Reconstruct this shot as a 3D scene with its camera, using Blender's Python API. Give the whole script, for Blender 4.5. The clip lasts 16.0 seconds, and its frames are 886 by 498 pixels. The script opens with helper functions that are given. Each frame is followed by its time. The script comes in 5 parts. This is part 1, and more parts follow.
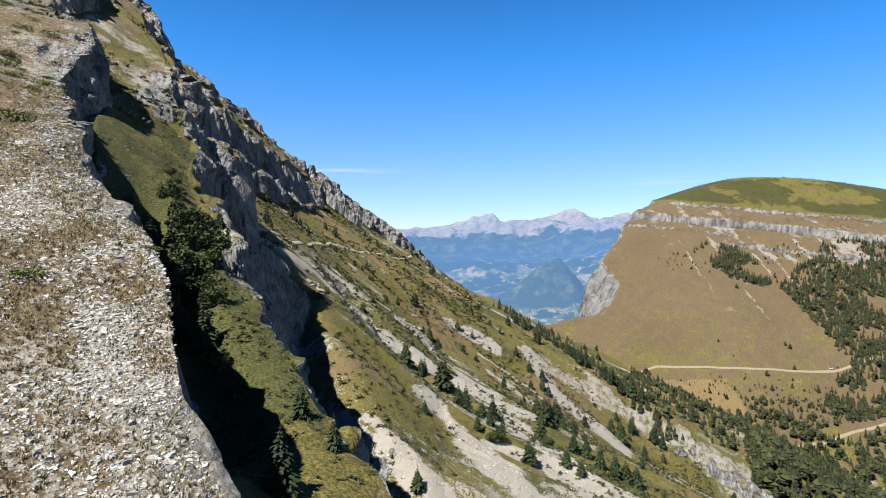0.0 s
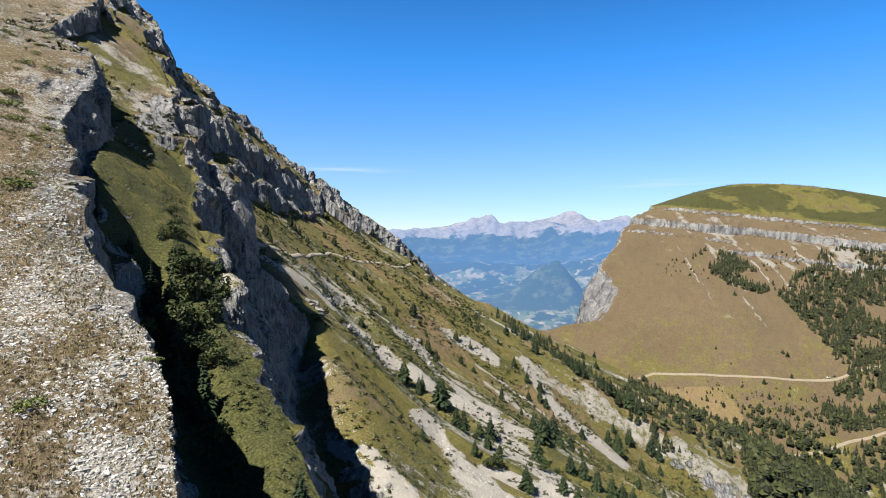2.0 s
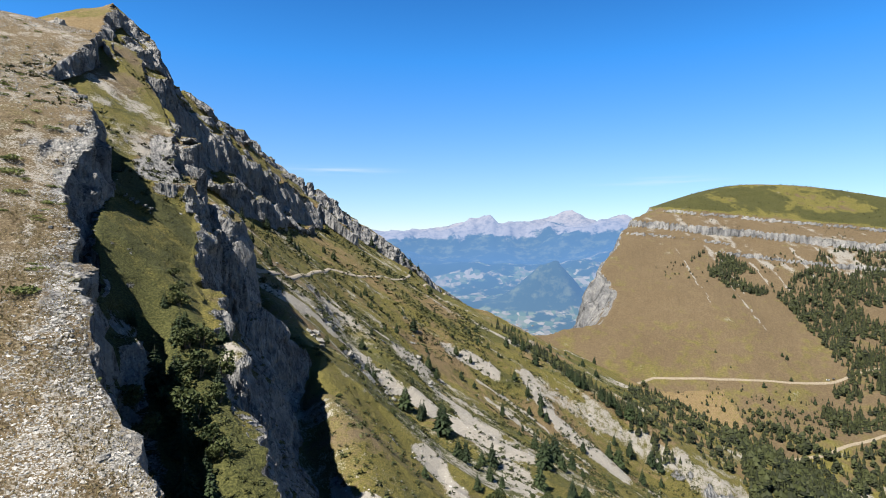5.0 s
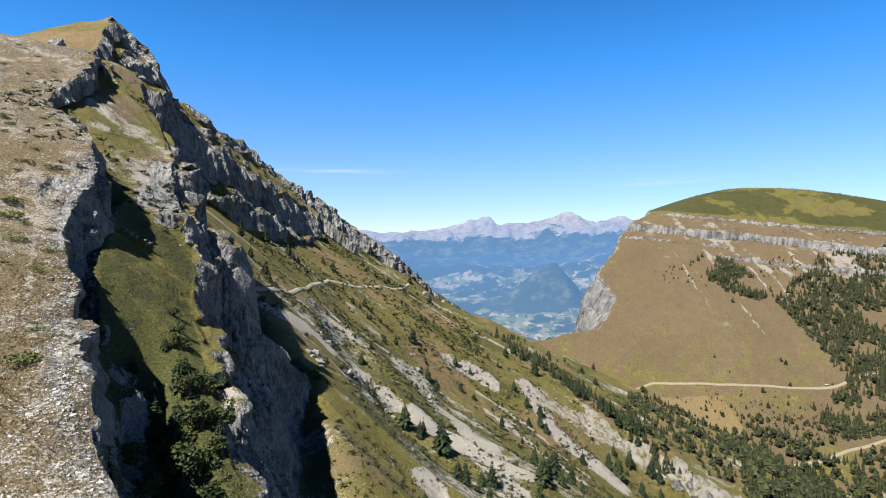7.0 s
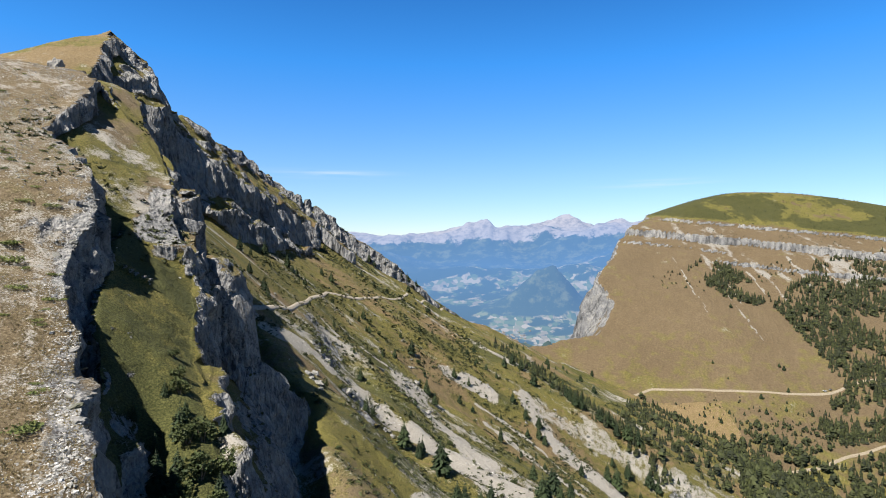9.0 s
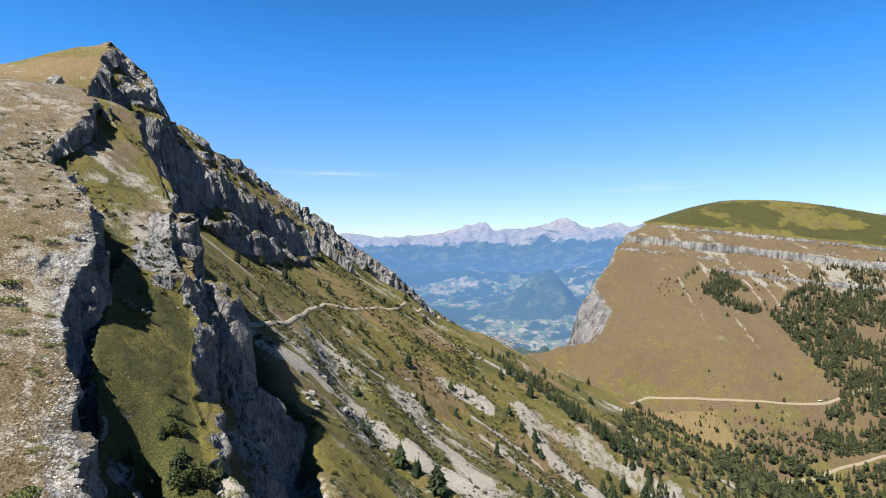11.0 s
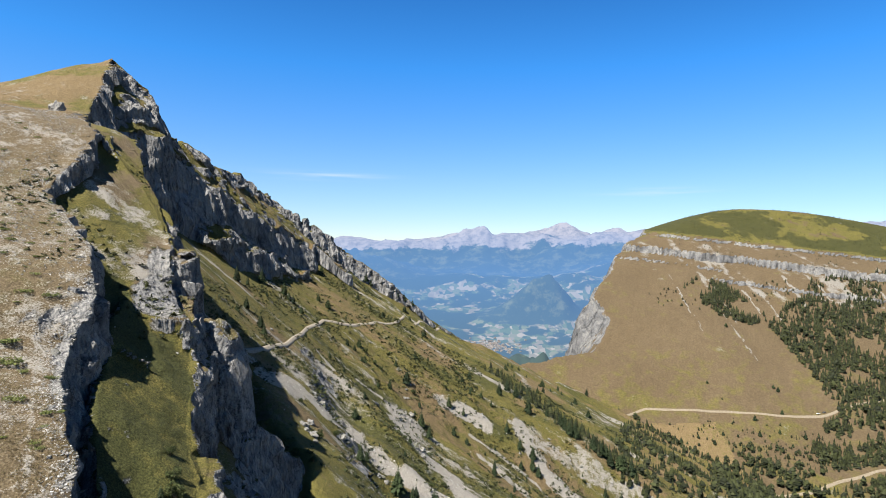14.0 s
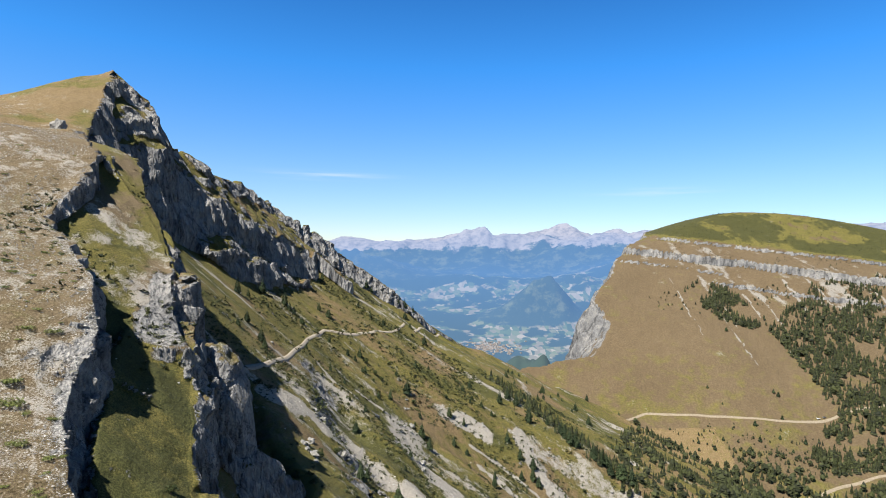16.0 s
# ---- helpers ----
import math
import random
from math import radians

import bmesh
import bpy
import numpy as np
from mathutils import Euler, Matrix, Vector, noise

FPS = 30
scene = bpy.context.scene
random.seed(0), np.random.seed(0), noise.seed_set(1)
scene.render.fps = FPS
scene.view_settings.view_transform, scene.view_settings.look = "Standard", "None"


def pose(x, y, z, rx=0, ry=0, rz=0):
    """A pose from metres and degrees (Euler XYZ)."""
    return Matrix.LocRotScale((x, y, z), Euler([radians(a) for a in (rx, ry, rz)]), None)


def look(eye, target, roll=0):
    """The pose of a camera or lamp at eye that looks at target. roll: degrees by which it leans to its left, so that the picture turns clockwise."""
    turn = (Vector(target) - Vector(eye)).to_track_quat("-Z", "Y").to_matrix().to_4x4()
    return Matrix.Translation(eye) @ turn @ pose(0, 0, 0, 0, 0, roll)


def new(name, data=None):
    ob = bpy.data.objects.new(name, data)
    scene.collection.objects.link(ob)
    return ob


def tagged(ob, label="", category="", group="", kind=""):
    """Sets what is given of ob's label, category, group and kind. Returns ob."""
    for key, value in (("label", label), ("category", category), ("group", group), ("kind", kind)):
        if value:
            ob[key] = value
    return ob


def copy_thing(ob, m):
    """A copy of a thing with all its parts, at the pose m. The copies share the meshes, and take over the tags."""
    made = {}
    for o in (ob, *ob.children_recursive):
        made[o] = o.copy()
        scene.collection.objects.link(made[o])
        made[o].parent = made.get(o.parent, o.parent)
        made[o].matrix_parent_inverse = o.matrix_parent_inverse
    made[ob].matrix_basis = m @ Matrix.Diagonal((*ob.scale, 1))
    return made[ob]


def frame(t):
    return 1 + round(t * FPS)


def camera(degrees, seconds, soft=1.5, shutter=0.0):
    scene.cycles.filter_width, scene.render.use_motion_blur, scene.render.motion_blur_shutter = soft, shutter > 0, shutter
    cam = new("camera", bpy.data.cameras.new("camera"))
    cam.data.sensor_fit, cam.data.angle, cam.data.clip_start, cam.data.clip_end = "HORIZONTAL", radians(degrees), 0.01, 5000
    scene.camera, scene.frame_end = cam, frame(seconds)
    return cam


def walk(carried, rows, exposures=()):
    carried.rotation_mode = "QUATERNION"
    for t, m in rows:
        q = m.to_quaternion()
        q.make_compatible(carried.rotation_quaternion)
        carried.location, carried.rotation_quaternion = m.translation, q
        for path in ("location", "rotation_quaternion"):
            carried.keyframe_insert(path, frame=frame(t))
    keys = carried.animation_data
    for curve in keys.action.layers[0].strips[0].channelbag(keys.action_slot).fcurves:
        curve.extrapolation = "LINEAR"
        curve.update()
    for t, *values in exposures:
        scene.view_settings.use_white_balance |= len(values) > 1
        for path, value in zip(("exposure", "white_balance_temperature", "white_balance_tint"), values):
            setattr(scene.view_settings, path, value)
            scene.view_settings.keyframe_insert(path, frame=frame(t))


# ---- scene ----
cam = camera(73.4, 16.0, soft=1.0)
METRES, EYE, TILT, LEAN, TURN = 45.0, 0.0, 0.0, 0.0, 0.0
ROWS = [
    (0.0, 0.0, 0.0, 0.0, 0.0, 0.0, -0.0),
    (0.5, -0.0, -0.0006, 0.0328, -0.04, -0.02, -0.21),
    (1.0, -0.0005, -0.0019, 0.0651, -0.08, 0.0, -0.44),
    (1.5, -0.0024, -0.003, 0.0976, -0.1, 0.01, -0.48),
    (2.0, -0.0036, -0.0038, 0.1294, -0.11, 0.01, -0.59),
    (2.5, -0.0048, -0.0048, 0.1621, -0.13, 0.02, -0.64),
    (3.0, -0.0056, -0.0062, 0.193, -0.15, -0.01, -0.7),
    (3.5, -0.0077, -0.0066, 0.2248, -0.17, -0.02, -0.69),
    (4.0, -0.0103, -0.0075, 0.2567, -0.16, -0.05, -0.42),
    (6.5, -0.0175, -0.0087, 0.4081, -0.3, 0.03, 0.09),
    (7.0, -0.0181, -0.0101, 0.4393, -0.35, 0.06, 0.05),
    (7.5, -0.0192, -0.0117, 0.4707, -0.42, 0.08, -0.03),
    (8.0, -0.0211, -0.0124, 0.5029, -0.45, 0.14, 0.0),
    (8.5, -0.0222, -0.0139, 0.5343, -0.48, 0.17, 0.09),
    (9.0, -0.0225, -0.0151, 0.5646, -0.51, 0.23, 0.09),
    (11.5, -0.0266, -0.0233, 0.7217, -0.76, 0.43, -0.49),
    (12.0, -0.0277, -0.0243, 0.753, -0.78, 0.47, -0.4),
    (12.5, -0.0276, -0.0248, 0.7836, -0.82, 0.55, -0.66),
    (13.0, -0.0297, -0.0242, 0.8139, -0.82, 0.6, -0.81),
    (13.5, -0.0305, -0.0259, 0.8448, -0.83, 0.61, -0.93),
    (14.0, -0.0313, -0.0271, 0.8743, -0.82, 0.64, -0.96),
    (14.5, -0.0326, -0.0284, 0.9056, -0.81, 0.63, -1.03),
    (15.0, -0.0339, -0.0293, 0.9363, -0.81, 0.64, -1.1),
    (15.5, -0.0353, -0.0299, 0.9667, -0.79, 0.63, -1.08),
    (16.0, -0.0364, -0.0312, 0.9984, -0.79, 0.63, -1.04),
]
walk(cam, [(t, pose(0, 0, EYE, TILT, LEAN, TURN) @ pose(METRES * x, METRES * y, METRES * z, 90 + pitch, roll, yaw)) for t, x, y, z, yaw, pitch, roll in ROWS])


# ---- world, sun, exposure ----
SUN_TO = Vector((-0.405, -0.395, 0.824)).normalized()
world = bpy.data.worlds.new("sky")
scene.world = world
world.use_nodes = True
wn, wl = world.node_tree.nodes, world.node_tree.links
sky = wn.new("ShaderNodeTexSky")
sky.sky_type = "NISHITA"
sky.sun_disc = False
sky.sun_elevation = math.asin(SUN_TO.z)
sky.sun_rotation = math.atan2(SUN_TO.x, SUN_TO.y)
sky.altitude = 0
sky.air_density, sky.dust_density, sky.ozone_density = 1.0, 0.0, 4.0
wn["Background"].inputs["Strength"].default_value = 0.0448
rich = wn.new("ShaderNodeHueSaturation")
rich.inputs["Saturation"].default_value = 1.0
cool = wn.new("ShaderNodeMix")
cool.data_type, cool.blend_type = "RGBA", "MULTIPLY"
cool.inputs[0].default_value = 1.0
# deeper blue overhead, paler toward the horizon
up = wn.new("ShaderNodeSeparateXYZ")
wl.new(wn.new("ShaderNodeTexCoord").outputs["Generated"], up.inputs[0])
def sky_ramp(stops):
    r = wn.new("ShaderNodeValToRGB")
    for _ in stops[2:]:
        r.color_ramp.elements.new(0.5)
    for k, (at, tint) in enumerate(stops):
        r.color_ramp.elements[k].position = at
        r.color_ramp.elements[k].color = (*tint, 1)
    return r


grade = sky_ramp([(0.0, (0.84, 0.86, 0.94)), (0.12, (0.68, 0.86, 1.08)), (0.30, (0.26, 0.86, 1.36)), (0.40, (0.20, 0.70, 1.15)), (0.62, (0.06, 0.24, 0.46)), (1.0, (0.03, 0.12, 0.26))])
wl.new(up.outputs["Z"], grade.inputs[0])
wl.new(grade.outputs[0], cool.inputs[7])
wl.new(sky.outputs[0], cool.inputs[6])
wl.new(cool.outputs[2], rich.inputs["Color"])
# two thin streaks of high cloud low over the horizon
way = wn.new("ShaderNodeMapping")
way.inputs["Scale"].default_value = (7.0, 7.0, 150.0)
wl.new(up.inputs[0].links[0].from_socket, way.inputs["Vector"])
wisp = wn.new("ShaderNodeTexNoise")
wisp.inputs["Scale"].default_value, wisp.inputs["Detail"].default_value = 1.0, 6.0
wl.new(way.outputs[0], wisp.inputs["Vector"])
thin = sky_ramp([(0.42, (0, 0, 0)), (0.75, (0.5, 0.5, 0.5))])
wl.new(wisp.outputs["Fac"], thin.inputs[0])


def sky_math(op, a, c):
    m = wn.new("ShaderNodeMath")
    m.operation = op
    for sock, v in zip(m.inputs, (a, c)):
        if hasattr(v, "links"):
            wl.new(v, sock)
        else:
            sock.default_value = v
    return m.outputs[0]


cloud = 0.0
for cx, cz, wx, wz in ((-0.175, 0.128, 0.075, 0.006), (0.345, 0.106, 0.065, 0.006)):
    ex = sky_math("POWER", sky_math("ABSOLUTE", sky_math("DIVIDE", sky_math("SUBTRACT", up.outputs["X"], cx), wx), 0.0), 2.0)
    ez = sky_math("POWER", sky_math("ABSOLUTE", sky_math("DIVIDE", sky_math("SUBTRACT", up.outputs["Z"], cz), wz), 0.0), 2.0)
    ahead = sky_math("GREATER_THAN", up.outputs["Y"], 0.0)
    cloud = sky_math("ADD", cloud, sky_math("MULTIPLY", ahead, sky_math("EXPONENT", sky_math("MULTIPLY", sky_math("ADD", ex, ez), -1.0), 0.0)))
both = wn.new("ShaderNodeMath")
both.operation = "MULTIPLY"
wl.new(thin.outputs[0], both.inputs[0]), wl.new(cloud, both.inputs[1])
veil = wn.new("ShaderNodeMix")
veil.data_type = "RGBA"
wl.new(both.outputs[0], veil.inputs[0]), wl.new(rich.outputs[0], veil.inputs[6])
veil.inputs[7].default_value = (5.8, 6.3, 6.8, 1)
wl.new(veil.outputs[2], wn["Background"].inputs["Color"])
scene.view_settings.exposure = 1.78
sun = new("sun", bpy.data.lights.new("sun", "SUN"))
sun.data.energy, sun.data.angle, sun.data.color = 4.5, radians(0.5), (1.0, 0.95, 0.87)
sun.matrix_world = look((0, 0, 300), Vector((0, 0, 300)) - SUN_TO)


# ---- fractal noise on arrays ----
def lattice(ix, iy, iz, seed):
    h = (ix * 374761393 + iy * 668265263 + iz * 2147483647 + seed * 1274126177) & 0xFFFFFFFF
    h = ((h ^ (h >> 13)) * 1274126177) & 0xFFFFFFFF
    h = ((h ^ (h >> 16)) * 2246822519) & 0xFFFFFFFF
    return ((h ^ (h >> 15)) & 0xFFFFFF) / 0x7FFFFF - 1.0


def vnoise(x, y, z, seed=0):
    fx, fy, fz = np.floor(x), np.floor(y), np.floor(z)
    ix, iy, iz = (f.astype(np.int64) for f in (fx, fy, fz))
    u, v, w = x - fx, y - fy, z - fz
    u, v, w = (a * a * a * (a * (a * 6 - 15) + 10) for a in (u, v, w))
    out = 0
    for cx in (0, 1):
        for cy in (0, 1):
            for cz in (0, 1):
                k = (u if cx else 1 - u) * (v if cy else 1 - v) * (w if cz else 1 - w)
                out = out + k * lattice(ix + cx, iy + cy, iz + cz, seed)
    return out


def fbm(x, y, z=0.0, size=10.0, octaves=4, seed=0, gain=0.5):
    x, y = np.asarray(x, float), np.asarray(y, float)
    z = np.zeros_like(x) + z
    total, amp, f = 0, 1.0, 1.0 / size
    for o in range(octaves):
        total = total + amp * vnoise(x * f + 17.3 * o, y * f - 9.1 * o, z * f + 3.7 * o, seed + o)
        amp, f = amp * gain, f * 2.03
    return total


def ridged(x, y, z, size, octaves=4, seed=0):
    x, y = np.asarray(x, float), np.asarray(y, float)
    z = np.zeros_like(x) + z
    total, amp, f = 0, 1.0, 1.0 / size
    for o in range(octaves):
        total = total + amp * (1 - 2 * np.abs(vnoise(x * f, y * f, z * f, seed + 7 * o)))
        amp, f = amp * 0.5, f * 2.1
    return total


def step(a, b, v):
    t = np.clip((v - a) / (b - a), 0, 1)
    return t * t * (3 - 2 * t)


def smax(a, b, k):
    return 0.5 * (a + b + np.sqrt((a - b) ** 2 + k * k))


def smin(a, b, k):
    return 0.5 * (a + b - np.sqrt((a - b) ** 2 + k * k))


def line(points, x, y):
    """Distance from a plan line (plus on its right hand), its height there, and the length along it."""
    best = np.full(np.shape(x), 1e9)
    side, high, along = np.zeros(np.shape(x)), np.zeros(np.shape(x)), np.zeros(np.shape(x))
    run = 0.0
    for (ax, ay, az), (bx, by, bz) in zip(points, points[1:]):
        ux, uy = bx - ax, by - ay
        n = math.hypot(ux, uy)
        t = np.clip(((x - ax) * ux + (y - ay) * uy) / (n * n), 0, 1)
        px, py = x - ax - t * ux, y - ay - t * uy
        d = np.hypot(px, py)
        s = np.where(px * uy - py * ux >= 0, 1.0, -1.0)
        near = d < best - 1e-9
        best = np.where(near, d, best)
        side = np.where(near, s, side)
        high = np.where(near, az + t * (bz - az), high)
        along = np.where(near, run + t * n, along)
        run += n
    return best * side, high, along


# ---- the landforms: crest lines as x, y, z in metres ----
CREST = [(70, -140, -75), (25, -25, -34), (1, 8, -17), (-6.5, 18.5, -8), (-8.2, 20.3, -6.7), (-9.4, 21.9, -5.4), (-10.8, 24.6, -3.9), (-12.6, 28, -1.6), (-14.3, 30.2, 0.1), (-16.2, 32.9, 0.9),
         (-19.2, 35.3, 2.4), (-22.8, 39.3, 4.4), (-26.6, 43.7, 6.3), (-27.4, 45.3, 7.6), (-29.8, 48.5, 9.6), (-35, 56, 11.8), (-38.6, 61.5, 13.4), (-40.6, 66.3, 16.4), (-43.5, 68.5, 18), (-50, 78, 22), (-53, 84.7, 25.5),
         (-53.6, 90, 30.5), (-54.3, 93.5, 32.2), (-57.3, 97.6, 36.8), (-62.5, 106, 40), (-76, 119, 47), (-84.6, 125.8, 51.5), (-86, 138, 60), (-88, 151, 68), (-97, 163, 74), (-112, 180, 81), (-127, 214, 84), (-139, 238, 97), (-154, 279, 129)]
WALL = [(-154, 279, 129), (-147, 282, 123.5), (-140, 285.5, 117.5), (-138.8, 290, 103.5), (-136.5, 299, 99), (-134.5, 313, 98), (-128, 336, 89), (-130, 400, 88), (-132, 468, 83), (-104, 481, 67), (-75, 497, 42), (-35, 511, 12), (-5, 535, -18), (40, 575, -50), (100, 620, -84), (165, 655, -112)]
BAND = [(-145, 262, 114), (-136, 287, 113), (-121, 295, 76), (-108, 330, 62), (-97, 378, 54), (-88, 398, 46), (-88, 412, 34)]
SHELF = [(30, -30, -44), (7, 12, -21), (-3.5, 31, -13.2), (-13.5, 49, -8.8), (-23, 62, -2.5), (-37.4, 88, 9.3), (-39.0, 91.4, 10.9), (-42.4, 100.6, 15), (-46.5, 110, 19), (-49, 117, 21)]
RIB = [(-34, 143, -10), (-42, 129, 4), (-47, 130, 20), (-51, 131, 24.5), (-53.5, 128, 23), (-57, 126, 34), (-64, 140, 41.5), (-74, 151, 51), (-83, 157, 60), (-92, 162, 70)]
BOWL = [(-36, 82, 0), (-39, 95.7, 0), (-45, 106.7, 0), (-49.7, 117.7, 0), (-55, 124, 0), (-58.5, 129, 0), (-60.5, 137, 0), (-64, 141, 0), (-73, 153, 0), (-80, 160, 0), (-85, 168, 0), (-100, 184, 0)]


GULLIES = [([(-72, 190, 0), (-64, 176, 0), (-52, 158, 0), (-42, 146, 0), (-33, 128, 0), (-20, 100, 0), (-5, 80, 0)], 13, 6.5), ([(-52, 262, 0), (-40, 248, 0), (-26, 209, 0), (-14, 188, 0)], 6, 10)]
# the open slope: its height at x = 0 and its grades to either side, along y
SLOPE_Y = [60, 110, 150, 200, 250, 290, 325, 365, 430, 510]
SLOPE_0 = [-37, -37.6, -41.3, -46.5, -48, -50.5, -40.5, -27.5, -25.5, -28]
SLOPE_W = [-0.83, -0.83, -0.84, -0.88, -0.82, -0.82, -0.72, -0.61, -0.70, -0.74]
SLOPE_E = [-0.46, -0.44, -0.44, -0.46, -0.58, -0.62, -0.70, -0.55, -0.52, -0.53]


def drop(d, cliff, k1, k2, soft=1.2):
    """Fall on the steep side: a cliff of that height at the grade k1, then a talus at k2."""
    d = np.maximum(d, 0)
    d = np.sqrt(d * d + soft * soft) - soft
    return smin(k1 * d, cliff + k2 * (d - cliff / k1), 1.5)


RISE_U = np.arange(-140, 360, 1.0)
RISE_Z = np.interp(RISE_U, [-0.49 * p[0] + 0.87 * p[1] for p in CREST], [p[2] for p in CREST])
RISE_Z = np.convolve(np.pad(RISE_Z, 6, mode="edge"), np.hanning(15)[1:-1] / np.hanning(15).sum(), "valid")


def along(y, values):
    fine = np.arange(40, 560, 2.0)
    v = np.interp(fine, SLOPE_Y, values)
    v = np.convolve(np.pad(v, 9, mode="edge"), np.hanning(21)[1:-1] / np.hanning(21).sum(), "valid")
    return np.interp(y, fine, v)


def near_mountain(x, y):
    calm = 0.3 + 0.7 * step(18, 45, y)
    wx = x + calm * (0.45 * fbm(x, y, 0, 14, 3, 11) + 0.25 * fbm(x, y, 0, 3.2, 2, 12))
    wy = y + calm * (0.45 * fbm(x, y, 5, 14, 3, 13) + 0.25 * fbm(x, y, 5, 3.2, 2, 14))
    # the open slope below the cliffs
    at, west, east = (along(y, v) for v in (SLOPE_0, SLOPE_W, SLOPE_E))
    base = at + west * np.minimum(x, 0) + east * np.minimum(np.maximum(x, 0), 110) - 0.50 * np.maximum(x - 110, 0)
    base = base + 3.0 * ridged(y + 0.25 * x, x * 0.18, 0, 46, 3, 21) * step(-70, -20, x) + 0.8 * fbm(x, y, 0, 12, 4, 22)
    for pts, deep, wide in GULLIES:
        d, h, s = line(pts, wx, wy)
        base = base - deep * step(0, 25, s) * np.exp(-(d / wide) ** 2)
    ridge, _, _ = line(CREST + WALL[1:], x, y)
    base = np.where(ridge < -12, -400.0, base - 300 * step(0, -12, ridge))
    # the long ridge behind the summit, its needles and the spur down to the col
    d, h, s = line(WALL, wx, wy)
    tall = 10 + 190 * step(190, 215, s)
    teeth = np.abs(fbm(s, 0 * s, 0, 7, 2, 26)) * 6 * step(195, 215, s) * step(280, 262, s)
    spur = h - teeth + 1.5 * fbm(x, y, 0, 9, 3, 25) * step(270, 200, s) - np.where(d > 0, drop(d, tall, 2.1, 0.84), 0.5 * -d)
    # the cliff band that cuts its flank
    d, h, s = line(BAND, wx, wy)
    h = h + 2.5 * fbm(x, y, 0, 11, 3, 27)
    ledge = 17 + 7 * fbm(x, y, 3, 30, 3, 28)
    cut = np.minimum(drop(d, 200, 4.0, 4.0), np.maximum(ledge + 0.75 * (d - ledge / 4.0), drop(d - 6 - 3 * fbm(x, y, 8, 17, 2, 29), 200, 4.0, 4.0)))
    spur = np.where(y < 425, smin(spur, np.where(d > 0, h - cut, h + 1.3 * -d), 2.0), spur)
    z = smax(base, spur, 2.0)
    # the rib that carries the white nose
    d, h, s = line(RIB, wx, wy)
    d = d - 1.4 * step(34, 22, s) + step(0.4, 4.0, d) * (3.2 * ridged(x, y, 0, 15, 2, 35) - 1.0)
    h = h + (np.interp(-0.68 * wx + 0.73 * wy, [130, 146, 160, 171, 182, 200], [34, 41.5, 50, 59, 68, 76]) - h) * step(0, -4, d) * step(26, 34, s)
    rib = h - np.where(d > 0, drop(d, 60, 4.6, 1.8), drop(-d, 9 * step(40, 28, s), 2.2, 0.20) + 1.6 * np.maximum(-d - 14 + 12 * step(30, 12, s), 0))
    z = smax(z, rib, 1.5)
    # the shelf under the crest
    d, h, s = line(SHELF, wx, wy)
    d = d + step(0.3, 3.5, d) * (2.6 * ridged(x, y, 0, 12, 2, 36) - 1.2)
    shelf = h - np.where(d > 0, drop(d, 26, 4.4, 1.6), 0) + np.where(d < 0, (0.45 + 0.27 * step(70, 86, y)) * np.minimum(-d, 12) - 2.0 * np.maximum(-d - 12, 0), 0)
    shelf = shelf - 4.5 * step(24, 38, y) * step(84, 66, y) * np.exp(-((d + 6.5) / 3.2) ** 2)
    z = smax(z, shelf, 1.0)
    # the crest with its meadow
    d, h, s = line(CREST, wx, wy)
    d = d + 0.25
    edge = d
    # the stony bowl that climbs from the shelf to the notch
    out, _, _ = line(BOWL, wx, wy)
    bowl = -55.1 - 0.642 * wx + 0.398 * wy + 0.5 * fbm(x, y, 0, 9, 3, 33) - 4.5 * np.maximum(out, 0) - 1.5 * np.maximum(97 - wy, 0)
    bowl = np.where(wy < 190, bowl - 1.2 * np.maximum(wy - 174, 0), -400.0)
    bowl = smin(bowl, h - 1.5, 1.0)
    z = smax(z, np.where(edge > -0.4, bowl, -400.0), 0.8)
    rise = np.interp(-0.49 * wx + 0.87 * wy, RISE_U, RISE_Z)
    h = h + (rise - h) * step(0.0, -5.0, d)
    west = h + (0.06 - 0.42 * step(205, 270, wy)) * np.minimum(-d, 60) - 0.16 * np.maximum(-d - 14, 0) * step(215, 250, wy) + 0.8 * fbm(x, y, 0, 22, 3, 31) * step(0, 10, -d) - 0.0015 * np.maximum(-d - 40, 0) ** 2
    crest = np.where(d > 0, h - drop(d, 90, 9.0 - 4.5 * step(130, 160, y), 3.0, 0.3), west)
    return smax(z, crest, 0.7), d


RIM = [(216, 807, 0), (240, 838, 0), (258, 864, 0), (256, 892, 0), (247, 917, 0), (298, 990, 0), (303, 1012, 0), (328, 1047, 0), (368, 1091, 0)]


